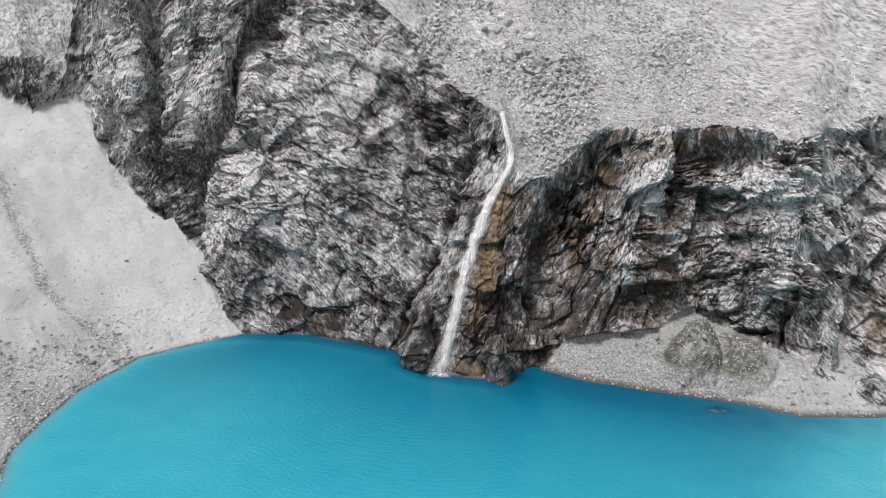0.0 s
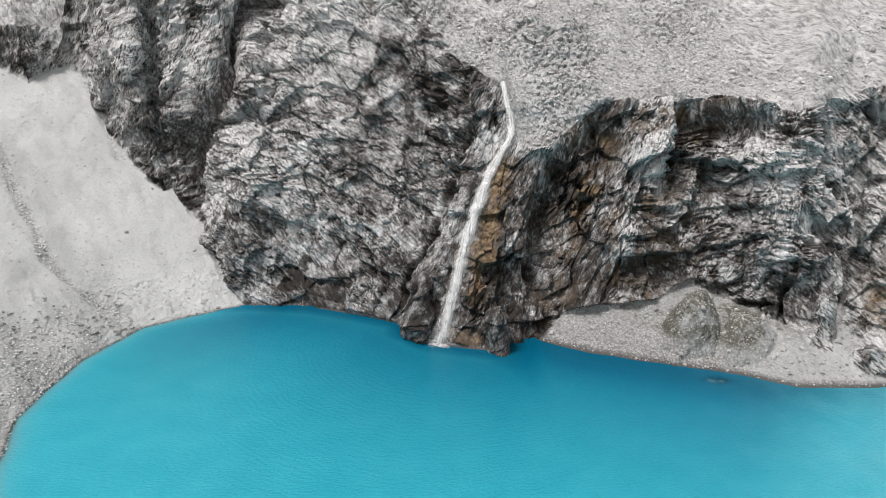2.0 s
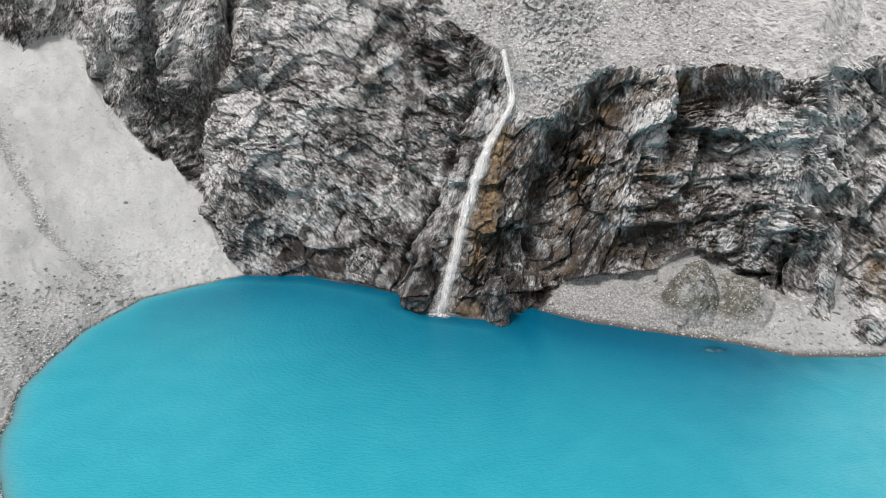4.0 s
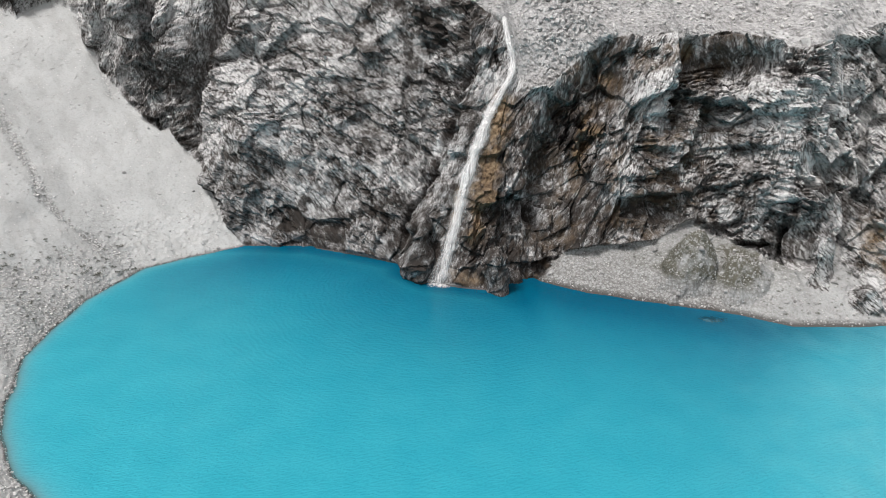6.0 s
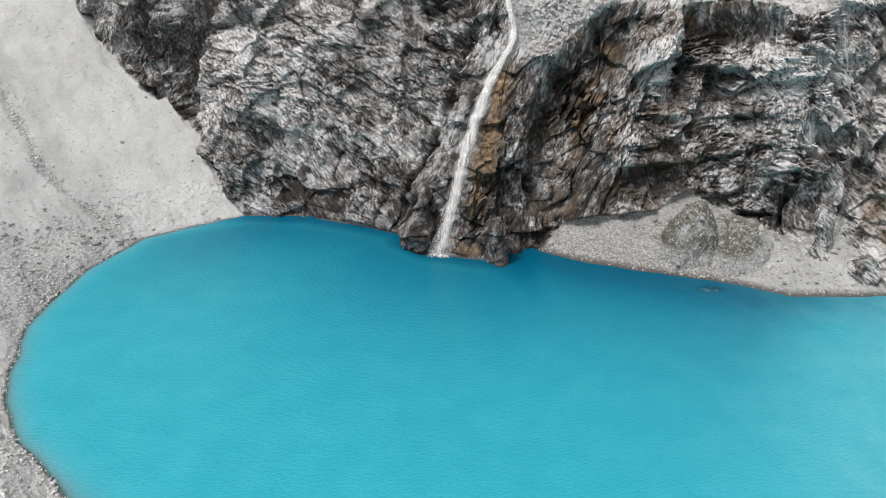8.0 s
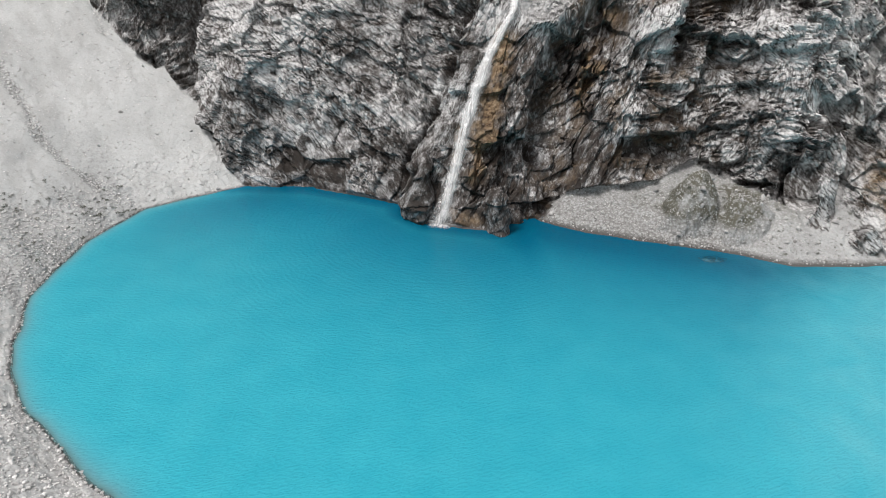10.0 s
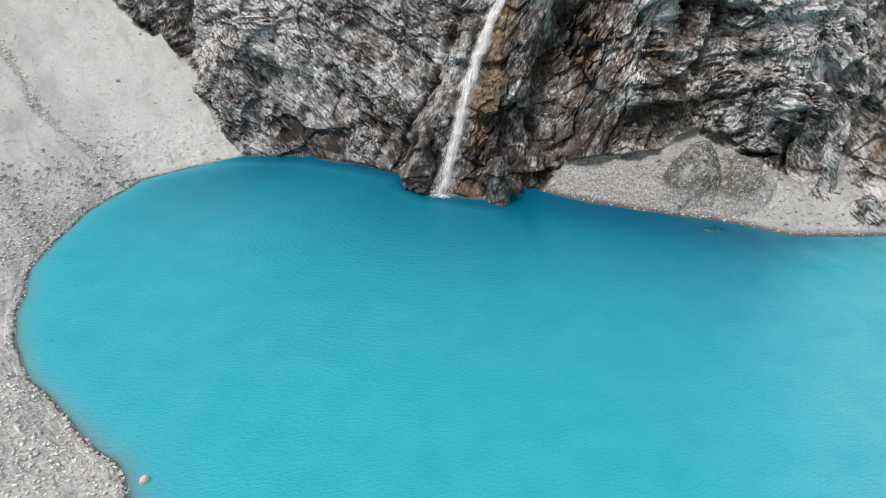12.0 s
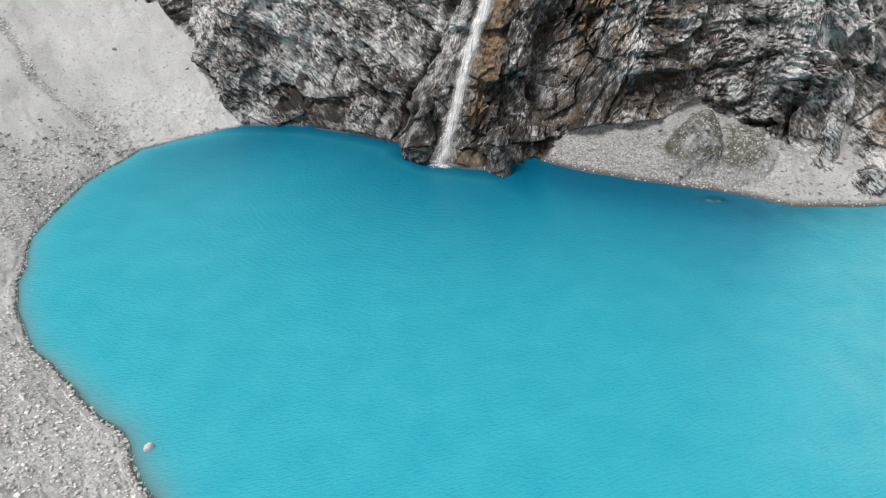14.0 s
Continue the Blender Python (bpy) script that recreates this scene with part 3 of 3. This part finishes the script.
wet_shade = wet_shade + 2.2 * hollow + 2.2 * np.exp(-(track(CREASE, bearing, gz) / 2.4) ** 2) + 0.6 * patch(bearing, gz, 23, 44, 3.5, 3) + 0.5 * patch(bearing, gz, 25, 16, 5, 7) * (gy > 127) - 1.6 * patch(bearing, gz, 17.4, 38, 1.4, 8) - 0.9 * patch(bearing, gz, 8.2, 43, 2.0, 4) - 2.0 * patch(bearing, gz, 22.4, 37.5, 0.4, 3.5) - 1.5 * patch(bearing, gz, 15.6, 21, 0.7, 5)
wet_shade = np.clip(1.4 * wet_shade * (0.72 + 1.0 * drip + 0.45 * ragged), 0, 1) * (kind != 0)
wet_shade = np.clip(wet_shade + np.clip(1.5 - gz / np.where(kind == 0, np.where(gx > 15, 0.5, np.where(bearing > -17, 0.5, 0.15)), 0.8), 0, 1) * (gz > -0.8), 0, 1)
rust = np.clip(rust + 0.4 * wet_shade * np.clip(0.35 + 0.8 * ragged, 0, 1) * np.exp(-((bearing - 16) / 8) ** 4) * rocky, 0, 1)
coarse = np.clip(0.55 + 0.9 * turbulence(gx, gy, gz * 0, 26.0, 3, 58) + 0.2 * np.exp(-((bearing - 12) / 8) ** 2) * upper, 0, 1)
green = np.exp(-np.min([((gx - px) / 4.5) ** 2 + ((gy - py) / 3.5) ** 2 for px, py in ((-77, 120), (-76, 126), (-72, 124), (-74, 111), (-71, 133), (-82, 116))], axis=0))
coarse = np.where(kind == 0, 0.95 * coarse * np.clip(1.1 - gz / 14, 0.05, 1) * np.where(gy < 92, 0.45, 1.0) + 0.8 * rill + 0.35 * channel + 0.4 * green, coarse * np.where(upper > 0.5, np.clip(1.2 - (bearing - 17) / 9, 0.4, 1), 1))
coarse = np.clip(coarse * np.where((kind == 2) & (bearing < -20), 0.15, 1), 0, 1)


mound = np.exp(-((gx - 54) / 12) ** 2 - ((gy - 122) / 7) ** 2) * (kind == 0)
scrub = np.clip(2.0 * mound * np.clip((gz - 3.0) / 2, 0, 1) * (0.7 + 0.9 * ragged), 0, 1)


def sheet(name, keep, mat, label, category="rock", smooth=False):
    """One piece of the ground as an object: the faces of the sheet where keep holds."""
    n = len(AROUND)
    i, j = np.nonzero(keep)
    k = (i + 1) % n
    quads = np.stack([i * ROWS + j, k * ROWS + j, k * ROWS + j + 1, i * ROWS + j + 1], 1)
    used, faces = np.unique(quads, return_inverse=True)
    faces = faces.reshape(-1, 4)
    mesh = bpy.data.meshes.new(name)
    mesh.vertices.add(len(used))
    mesh.loops.add(faces.size)
    mesh.polygons.add(len(faces))
    mesh.vertices.foreach_set("co", np.stack([gx.ravel()[used], gy.ravel()[used], gz.ravel()[used]], 1).astype(np.float32).ravel())
    mesh.loops.foreach_set("vertex_index", faces[:, ::-1].astype(np.int32).ravel())
    mesh.polygons.foreach_set("loop_start", np.arange(0, faces.size, 4, dtype=np.int32))
    for key, values in (("wet_shade", wet_shade), ("rust", rust), ("coarse", coarse), ("shade", shade), ("uprise", uprise), ("scrub", scrub)):
        mesh.attributes.new(key, "FLOAT", "POINT").data.foreach_set("value", values.ravel()[used].astype(np.float32))
    mesh.materials.append(mat)
    mesh.update(calc_edges=True)
    mesh.shade_smooth() if smooth else mesh.shade_flat()
    return tagged(new(name, mesh), label, category, kind="structure")


ROCK, SLOPE = rock_material(), slope_material()
SCREE, GRAVEL = scree_material("pale_scree", 0.455, 0.52), scree_material("grey_gravel", 0.34, 0.41)
fk = kind[:, :-1]
fb, fxx, fyy = bearing[:, :-1], gx[:, :-1], gy[:, :-1]
split_left = np.interp(fyy, [p[1] for p in GULLY], [p[0] for p in GULLY])
split_fall = np.interp(gz[:, :-1], [p[1] for p in FALL[::-1]], [p[0] for p in FALL[::-1]])
seen = fb < 60
west = (fxx < split_left) & seen
sheet("scree_slope", (fk == 0) & (fxx < 10) & seen, SCREE, "pale grey scree slope running down to the lake", "scree", True)
sheet("gravel_bank", (fk == 0) & (fxx >= 10) & seen, GRAVEL, "light grey gravel bank below the dark rock wall", "gravel bank", True)
sheet("ground", (fk == 0) & ~seen, SCREE, "grey moraine ground round the lake", "ground", True)
sheet("rock_wall_1", (fk == 1) & west, ROCK, "weathered grey rock buttress behind the scree slope", "cliff")
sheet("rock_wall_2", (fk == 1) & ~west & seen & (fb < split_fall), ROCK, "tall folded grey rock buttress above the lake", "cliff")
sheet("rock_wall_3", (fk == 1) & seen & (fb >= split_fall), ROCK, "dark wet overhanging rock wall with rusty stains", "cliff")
sheet("rock_wall_4", (fk == 1) & ~seen, ROCK, "grey rock wall closing the valley", "cliff")
sheet("mountain_slope", fk == 2, SLOPE, "pale rubble and slab slope above the rock wall", "slope")

# ---- the lake ----
FOOT = wall_place(-0.25, 0.3, 0.4)


def lake():
    rows = np.concatenate([np.linspace(0.0, 40, 20), np.linspace(40, 150, 330)[1:], np.linspace(150, 190, 20)[1:]])
    cols = np.concatenate([np.linspace(-50, 44, 450), np.linspace(44, 310, 90)[1:-1]])
    x, y = np.sin(np.radians(cols))[:, None] * rows, np.cos(np.radians(cols))[:, None] * rows
    z, k = relief(x, y)
    n, m = len(cols), len(rows)
    i, j = np.nonzero((z[:, :-1] < 3.5) | (z[:, 1:] < 3.5))
    q = (i + 1) % n
    faces = np.stack([i * m + j, i * m + j + 1, q * m + j + 1, q * m + j], 1)
    used, faces = np.unique(faces, return_inverse=True)
    mesh = bpy.data.meshes.new("lake")
    pts = np.stack([x.ravel()[used], y.ravel()[used], 0 * used], 1)
    mesh.from_pydata(pts.tolist(), [], faces.reshape(-1, 4)[:, ::-1].tolist())
    depth = np.maximum(-z.ravel()[used], 0)
    steep = k.ravel()[used] > 0
    beside = np.exp(-(line_distance(pts[:, 0], pts[:, 1], WALL[12:23]) / 11) ** 4)
    clear = np.where(steep | (pts[:, 0] > 10), 0.0, 0.85 * np.exp(-depth / 0.22)) * (1 - beside)
    clear = np.maximum(clear, 0.5 * np.exp(-((pts[:, 0] - 50.4) / 2.4) ** 2 - ((pts[:, 1] - 110.5) / 1.3) ** 2))
    shallow = np.where(pts[:, 0] < 10, 0.8 * np.exp(-depth / 0.5), 0.0)
    # deep: how strongly that reflection is painted, fading away from wall and bank
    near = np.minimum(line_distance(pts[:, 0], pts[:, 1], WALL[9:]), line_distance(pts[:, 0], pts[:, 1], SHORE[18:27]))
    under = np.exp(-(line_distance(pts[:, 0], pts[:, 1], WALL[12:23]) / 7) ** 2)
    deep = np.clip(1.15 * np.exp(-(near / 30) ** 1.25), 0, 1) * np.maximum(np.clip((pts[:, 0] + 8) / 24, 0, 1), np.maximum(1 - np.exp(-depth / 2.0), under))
    # sky glare painted as a paler tint towards the far end of the lake
    aside = np.degrees(np.arctan2(pts[:, 0], pts[:, 1]))
    sky_glare = 0.5 * np.exp(-((aside - 44) / 13) ** 2) * np.clip((np.hypot(pts[:, 0], pts[:, 1]) - 45) / 40, 0, 1)
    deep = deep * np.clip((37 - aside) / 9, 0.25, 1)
    for key, values in (("deep", deep), ("sky_glare", sky_glare), ("foot", 0.5 * np.exp(-(near / 7) ** 2) * np.clip((pts[:, 0] + 48) / 8, 0, 1)), ("clear", clear), ("shallow", np.where(steep, 0, shallow) * (1 - beside))):
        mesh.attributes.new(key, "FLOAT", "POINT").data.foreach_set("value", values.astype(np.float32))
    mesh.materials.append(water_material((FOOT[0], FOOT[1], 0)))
    return tagged(new("lake", mesh), "turquoise glacial lake with fine ripples", "lake", kind="structure")


lake()


# ---- the waterfall ----
def part(name, bm, mat, parent, label=""):
    mesh = bpy.data.meshes.new(name)
    bm.to_mesh(mesh)
    bm.free()
    mesh.materials.append(mat)
    ob = new(name, mesh)
    ob.parent = parent
    return tagged(ob, label)


def smooth_path(points, count, rounds=6):
    p = np.array(points, float)
    s = np.concatenate([[0], np.cumsum(np.linalg.norm(np.diff(p, axis=0), axis=1))])
    t = np.linspace(0, s[-1], count)
    q = np.stack([np.interp(t, s, p[:, c]) for c in range(3)], 1)
    for _ in range(rounds):
        q[1:-1] = (q[:-2] + 2 * q[1:-1] + q[2:]) / 4
    return q


def ribbon(path, widths, bulge, seed, ragged_edge=0.25, across=9):
    """A bulging band of falling water along a path, with soft edges."""
    bm = bmesh.new()
    uv = bm.loops.layers.uv.new("UVMap")
    edge = bm.verts.layers.float.new("edge")
    rng = np.random.default_rng(seed)
    n = len(path)
    wob = np.convolve(rng.normal(0, 1, (n + 12)), np.ones(5) / 5, "same")[6:-6]
    rows = []
    for a, (p, w) in enumerate(zip(path, widths)):
        toward = np.array([-p[0], -p[1], 0.0])
        toward /= np.linalg.norm(toward)
        side = np.array([toward[1], -toward[0], 0.0])
        w = w * (1 + ragged_edge * wob[a])
        row = []
        for c in range(across):
            f = c / (across - 1) * 2 - 1
            v = bm.verts.new(p - side * f * w / 2 + toward * bulge * w * (1 - f * f))
            v[edge] = (1 - abs(f) ** 3) * min(1, (n - a) / 6 + 0.35)
            row.append((v, c / (across - 1), a / n * 40))
        rows.append(row)
    for r0, r1 in zip(rows, rows[1:]):
        for c in range(across - 1):
            quad = (r0[c], r0[c + 1], r1[c + 1], r1[c])
            f = bm.faces.new([q[0] for q in quad])
            f.smooth = True
            for loop, q in zip(f.loops, quad):
                loop[uv].uv = (q[1], q[2])
    return bm


def splash(centre, radius, seed):
    """A ragged low mound of foam on the water."""
    bm = bmesh.new()
    edge = bm.verts.layers.float.new("edge")
    uv = bm.loops.layers.uv.new("UVMap")
    rng = np.random.default_rng(seed)
    rings = []
    for k in range(6):
        f = k / 5
        ring = []
        for a in range(28):
            r = radius * f * (1 + 0.25 * math.sin(3 * a * 0.224 + seed) + rng.uniform(-0.12, 0.12))
            v = bm.verts.new((centre[0] + r * 1.3 * math.cos(a * 0.2244), centre[1] - 0.2 + 0.8 * r * math.sin(a * 0.2244), 0.04 + 0.35 * (1 - f) * rng.uniform(0.5, 1.2)))
            v[edge] = 1 - f * f
            ring.append(v)
        rings.append(ring)
    for r0, r1 in zip(rings, rings[1:]):
        for a in range(28):
            f = bm.faces.new((r0[a], r0[(a + 1) % 28], r1[(a + 1) % 28], r1[a]))
            f.smooth = True
            for loop in f.loops:
                loop[uv].uv = (loop.vert.co.x, loop.vert.co.y)
    return bm


def waterfall():
    top = new("waterfall")
    tagged(top, "narrow white waterfall streaming down the rock wall into the lake", "waterfall")
    top.location = (0, 0, 0)
    pts = []
    for (b0, z0), (b1, z1) in zip(FALL, FALL[1:]):
        for f in (0, 0.5):
            pts.append(wall_place(b0 + f * (b1 - b0), z0 + f * (z1 - z0), 0.45))
    pts.append((FOOT[0], FOOT[1], 0.0))
    path = smooth_path(pts, 200, 30)
    s = np.linspace(0, 1, 200)
    part("stream", ribbon(path, np.interp(s, [0, 0.12, 0.25, 0.35, 0.6, 1], [1.2, 1.6, 1.7, 2.5, 2.7, 2.2]), 0.25, 3),
         falling_water_material("falling_water", 0.28, 0.62, 5.0), top)
    veil = path - np.stack([0 * s, 0 * s + 0.25, 0 * s], 1)
    part("veil", ribbon(veil, np.interp(s, [0, 0.25, 0.4, 0.8, 1], [1.3, 1.8, 3.3, 3.6, 4.4]), 0.15, 4, 0.35),
         falling_water_material("thin_falling_water", 0.40, 0.90, 5.0), top, "thin veil of falling droplets")
    low = path[150:].copy()
    low[:, 0] -= np.linspace(0.0, 1.3, 50)
    low[:, 1] -= np.linspace(0.2, 0.9, 50)
    part("spray", ribbon(low, np.linspace(1.2, 3.6, 50), 0.2, 6, 0.3), falling_water_material("drifting_spray", 0.42, 1.05, 3.0), top, "thin drifting spray")
    part("foam", splash(FOOT, 2.0, 5), falling_water_material("foam", 0.2, 0.6, 1.5), top, "white foam on the lake")


waterfall()


# ---- loose stones ----
def stone_mesh(name, seed, mat, level=2):
    bm = bmesh.new()
    bmesh.ops.create_icosphere(bm, subdivisions=level, radius=0.5)
    rng = random.Random(seed)
    cuts = [(Vector((rng.gauss(0, 1), rng.gauss(0, 1), rng.gauss(0, 1))).normalized(), rng.uniform(0.26, 0.42)) for _ in range(9)]
    off = Vector((seed * 3.1, seed * 1.7, 0))
    for v in bm.verts:
        for normal, reach in cuts:
            over = v.co.dot(normal) - reach
            if over > 0:
                v.co -= normal * over * 0.92
        v.co *= 1 + 0.10 * noise.noise(v.co * 4 + off)
    mesh = bpy.data.meshes.new(name)
    bm.to_mesh(mesh)
    bm.free()
    mesh.materials.append(mat)
    return mesh


STONE, GREY_STONE, BRIGHT_STONE = boulder_material("pale_stone", 1.0), boulder_material("grey_stone", 0.78), boulder_material("bright_stone", 1.2)
SHAPES = [stone_mesh("boulder", s, STONE) for s in range(8)]
GREY_SHAPES = [stone_mesh("boulder", s, GREY_STONE) for s in range(8)]
rng = np.random.default_rng(7)


def spots(mask, count):
    """Random places on the ground where mask holds, with their share of surface."""
    i, j = np.nonzero(mask[:, :-1] & (AROUND < 43)[:, None])
    w = (rad[i, j + 1] - rad[i, j] + np.abs(gz[i, j + 1] - gz[i, j])) * rad[i, j]
    pick = rng.choice(len(i), size=count, replace=False, p=w / w.sum())
    return i[pick], j[pick]


def boulders(mask, count, small, large, label, group, sink=0.25, shapes=SHAPES):
    i, j = spots(mask, count)
    size = small * (large / small) ** (rng.random(count) ** 2.2)
    for a, b, s in zip(i, j, size):
        ob = new("boulder", shapes[rng.integers(8)])
        ob.location = (gx[a, b], gy[a, b], gz[a, b] + s * (0.36 - sink))
        ob.rotation_euler = rng.uniform(0, 6.28, 3)
        ob.scale = (s * rng.uniform(0.8, 1.3), s * rng.uniform(0.8, 1.2), s * rng.uniform(0.6, 0.95))
        tagged(ob, label, "boulder", group)


def rubble(name, mask, count, small, large, label, mat=STONE):
    """Many small stones as one mesh."""
    bm = bmesh.new()
    bmesh.ops.create_icosphere(bm, subdivisions=1, radius=0.5)
    base = np.array([v.co for v in bm.verts])
    tri = np.array([[v.index for v in f.verts] for f in bm.faces])
    bm.free()
    i, j = spots(mask, count)
    size = small * (large / small) ** (rng.random(count) ** 2.0)
    p = base[None] * rng.uniform(0.62, 1.3, (count, len(base), 1))
    a, t = rng.uniform(0, 6.28, count), rng.uniform(0.5, 1.0, count)
    c, s = np.cos(a), np.sin(a)
    px = (p[..., 0] * c[:, None] - p[..., 1] * s[:, None]) * size[:, None] + gx[i, j][:, None]
    py = (p[..., 0] * s[:, None] + p[..., 1] * c[:, None]) * size[:, None] + gy[i, j][:, None]
    pz = (p[..., 2] * t[:, None] + 0.12) * size[:, None] + gz[i, j][:, None]
    faces = (tri[None] + (np.arange(count) * len(base))[:, None, None]).reshape(-1, 3)
    mesh = bpy.data.meshes.new(name)
    mesh.from_pydata(np.stack([px, py, pz], -1).reshape(-1, 3).tolist(), [], faces.tolist())
    mesh.materials.append(mat)
    return tagged(new(name, mesh), label, "rubble", kind="stuff")


left_bank = (kind == 0) & (gx < 0) & (gz > 0.1) & (bearing < 43)
right_bank = (kind == 0) & (gx > 15) & (gz > 0.1) & (bearing < 43) & (rad < 160)
above = (kind == 2) & (bearing < 43) & (bearing > -8) & (rad < 300)
rubble("scree_rubble", left_bank & (coarse > 0.22), 6500, 0.12, 0.6, "small grey stones strewn over the scree slope", BRIGHT_STONE)
rubble("fine_scree", left_bank & (coarse <= 0.22), 11000, 0.12, 0.5, "scattered pale pebbles on the smooth scree", BRIGHT_STONE)
rubble("bank_rubble", right_bank, 5000, 0.09, 0.45, "small grey stones strewn over the gravel bank", GREY_STONE)
rubble("shore_stones", (kind == 0) & (gz > -0.12) & (gz < 0.3) & (bearing < -18), 1000, 0.15, 0.6, "wet stones along the water's edge", GREY_STONE)
rubble("slope_rubble", above & (coarse > 0.2), 20000, 0.22, 1.0, "broken grey rubble on the slope above the wall")
rubble("bank_pebbles", left_bank & (gz < 7), 3500, 0.10, 0.5, "pale pebbles and stones along the lake shore")
boulders(left_bank & (gz < 30), 80, 0.45, 1.1, "pale grey boulder lying on the scree slope", "boulders on the scree slope")
boulders(right_bank, 140, 0.45, 1.6, "pale angular boulder lying on the gravel bank", "boulders on the gravel bank", 0.25, GREY_SHAPES)
boulders(above & (rad < 230) & (coarse > 0.2), 120, 0.8, 2.6, "large grey block lying on the rubble slope", "blocks on the upper slope")


def lone_stone(x, y, z, size, flat, label):
    ob = new("boulder", SHAPES[int(abs(x)) % 8])
    ob.location, ob.scale, ob.rotation_euler = (x, y, z), (size, size * 0.85, size * flat), (0.3, 0.1, x)
    tagged(ob, label, "boulder")


lone_stone(-33.4, 51.6, 0.2, 1.35, 0.9, "pale boulder standing in the shallow water near the shore")
lone_stone(49.6, 110.6, -0.55, 1.9, 0.5, "drowned pale boulder just under the lake surface")
lone_stone(51.4, 110.4, -0.40, 1.3, 0.5, "drowned pale boulder just under the lake surface")
for dx, dy, size in ((0, 0, 4.2), (3.0, -1.5, 3.2), (-3.2, 0.8, 2.8), (1.2, 3.5, 3.0)):
    i = int(round(np.interp(math.degrees(math.atan2(14 + dx, 181 + dy)), IN_VIEW, np.arange(len(IN_VIEW)))))
    j = int(np.argmin(np.abs(np.hypot(gx[i], gy[i]) - math.hypot(14 + dx, 181 + dy))))
    lone_stone(gx[i, j], gy[i, j], gz[i, j] + 0.1 * size, size, 0.7, "huge pale block resting on the rubble slope")


# ---- thin runnels down the wall ----
def runnel(line, widths, seed, label):
    pts = []
    for (b0, z0), (b1, z1) in zip(line, line[1:]):
        for f in (0, 0.33, 0.66):
            pts.append(wall_place(b0 + f * (b1 - b0), z0 + f * (z1 - z0), 0.25))
    path = smooth_path(pts, 90, 4)
    top = new("runnel")
    tagged(top, label, "runnel")
    part("stream", ribbon(path, np.interp(np.linspace(0, 1, 90), [0, 0.5, 1], widths), 0.15, seed, 0.6, 5), falling_water_material("runnel_water", 0.40, 0.75, 3.0), top)


runnel([(28.5, 52), (29.7, 45), (30.4, 38.4), (31.1, 31.8), (32.4, 24.5), (33.0, 18.5)], (0.5, 0.9, 0.6), 11, "thin white runnel trickling down the pale rock")
runnel([(29.2, 68), (30.2, 61.6), (31.6, 53.5), (32.4, 47.5), (33.1, 40)], (0.4, 0.8, 0.6), 12, "thin pale runnel on the slab slope")
runnel([(10.0, 56), (10.5, 53.2), (10.9, 51.0)], (0.3, 0.7, 0.4), 13, "short white trickle among the rubble")


# ---- low shrubs on the bank ----
def shrub_mesh(seed, mat):
    """A low cushion of small leaves on short twigs."""
    rng = np.random.default_rng(seed)
    verts, faces = [], []
    for _ in range(110):
        a, r = rng.uniform(0, 6.283), 0.5 * math.sqrt(rng.random())
        p = np.array([r * math.cos(a), r * math.sin(a), rng.uniform(0.02, 0.42) * (1 - 1.2 * r * r)])
        u = rng.normal(0, 1, 3)
        u /= np.linalg.norm(u)
        v = np.cross(u, rng.normal(0, 1, 3))
        v /= np.linalg.norm(v)
        size = rng.uniform(0.05, 0.11)
        k = len(verts)
        verts += [tuple(p - u * size), tuple(p + v * size * 0.5), tuple(p + u * size), tuple(p - v * size * 0.5)]
        faces.append((k, k + 1, k + 2, k + 3))
    mesh = bpy.data.meshes.new("shrub")
    mesh.from_pydata(verts, [], faces)
    mesh.materials.append(mat)
    return mesh


LEAVES = shrub_material()
CUSHIONS = [shrub_mesh(s, LEAVES) for s in range(5)]


def shrubs(mask, count, small, large, label, group):
    i, j = spots(mask, count)
    for a, b in zip(i, j):
        s = rng.uniform(small, large)
        ob = new("shrub", CUSHIONS[rng.integers(5)])
        ob.location = (gx[a, b], gy[a, b], gz[a, b] - 0.03)
        ob.scale, ob.rotation_euler = (s, s * rng.uniform(0.7, 1.1), s * rng.uniform(0.7, 1.0)), (0, 0, rng.uniform(0, 6.28))
        tagged(ob, label, "shrub", group)


shrubs(left_bank & (green > 0.12) & (ragged > 0.2) & (gz > 0.4), 80, 0.4, 1.3, "low dark green cushion shrub growing between stones", "shrubs on the scree slope")
knob = (scrub > 0.25) & (bearing < 43)
shrubs(knob | (right_bank & (gx > 50)), 90, 0.4, 1.0, "low olive cushion shrub on the rocky bank", "shrubs on the gravel bank")
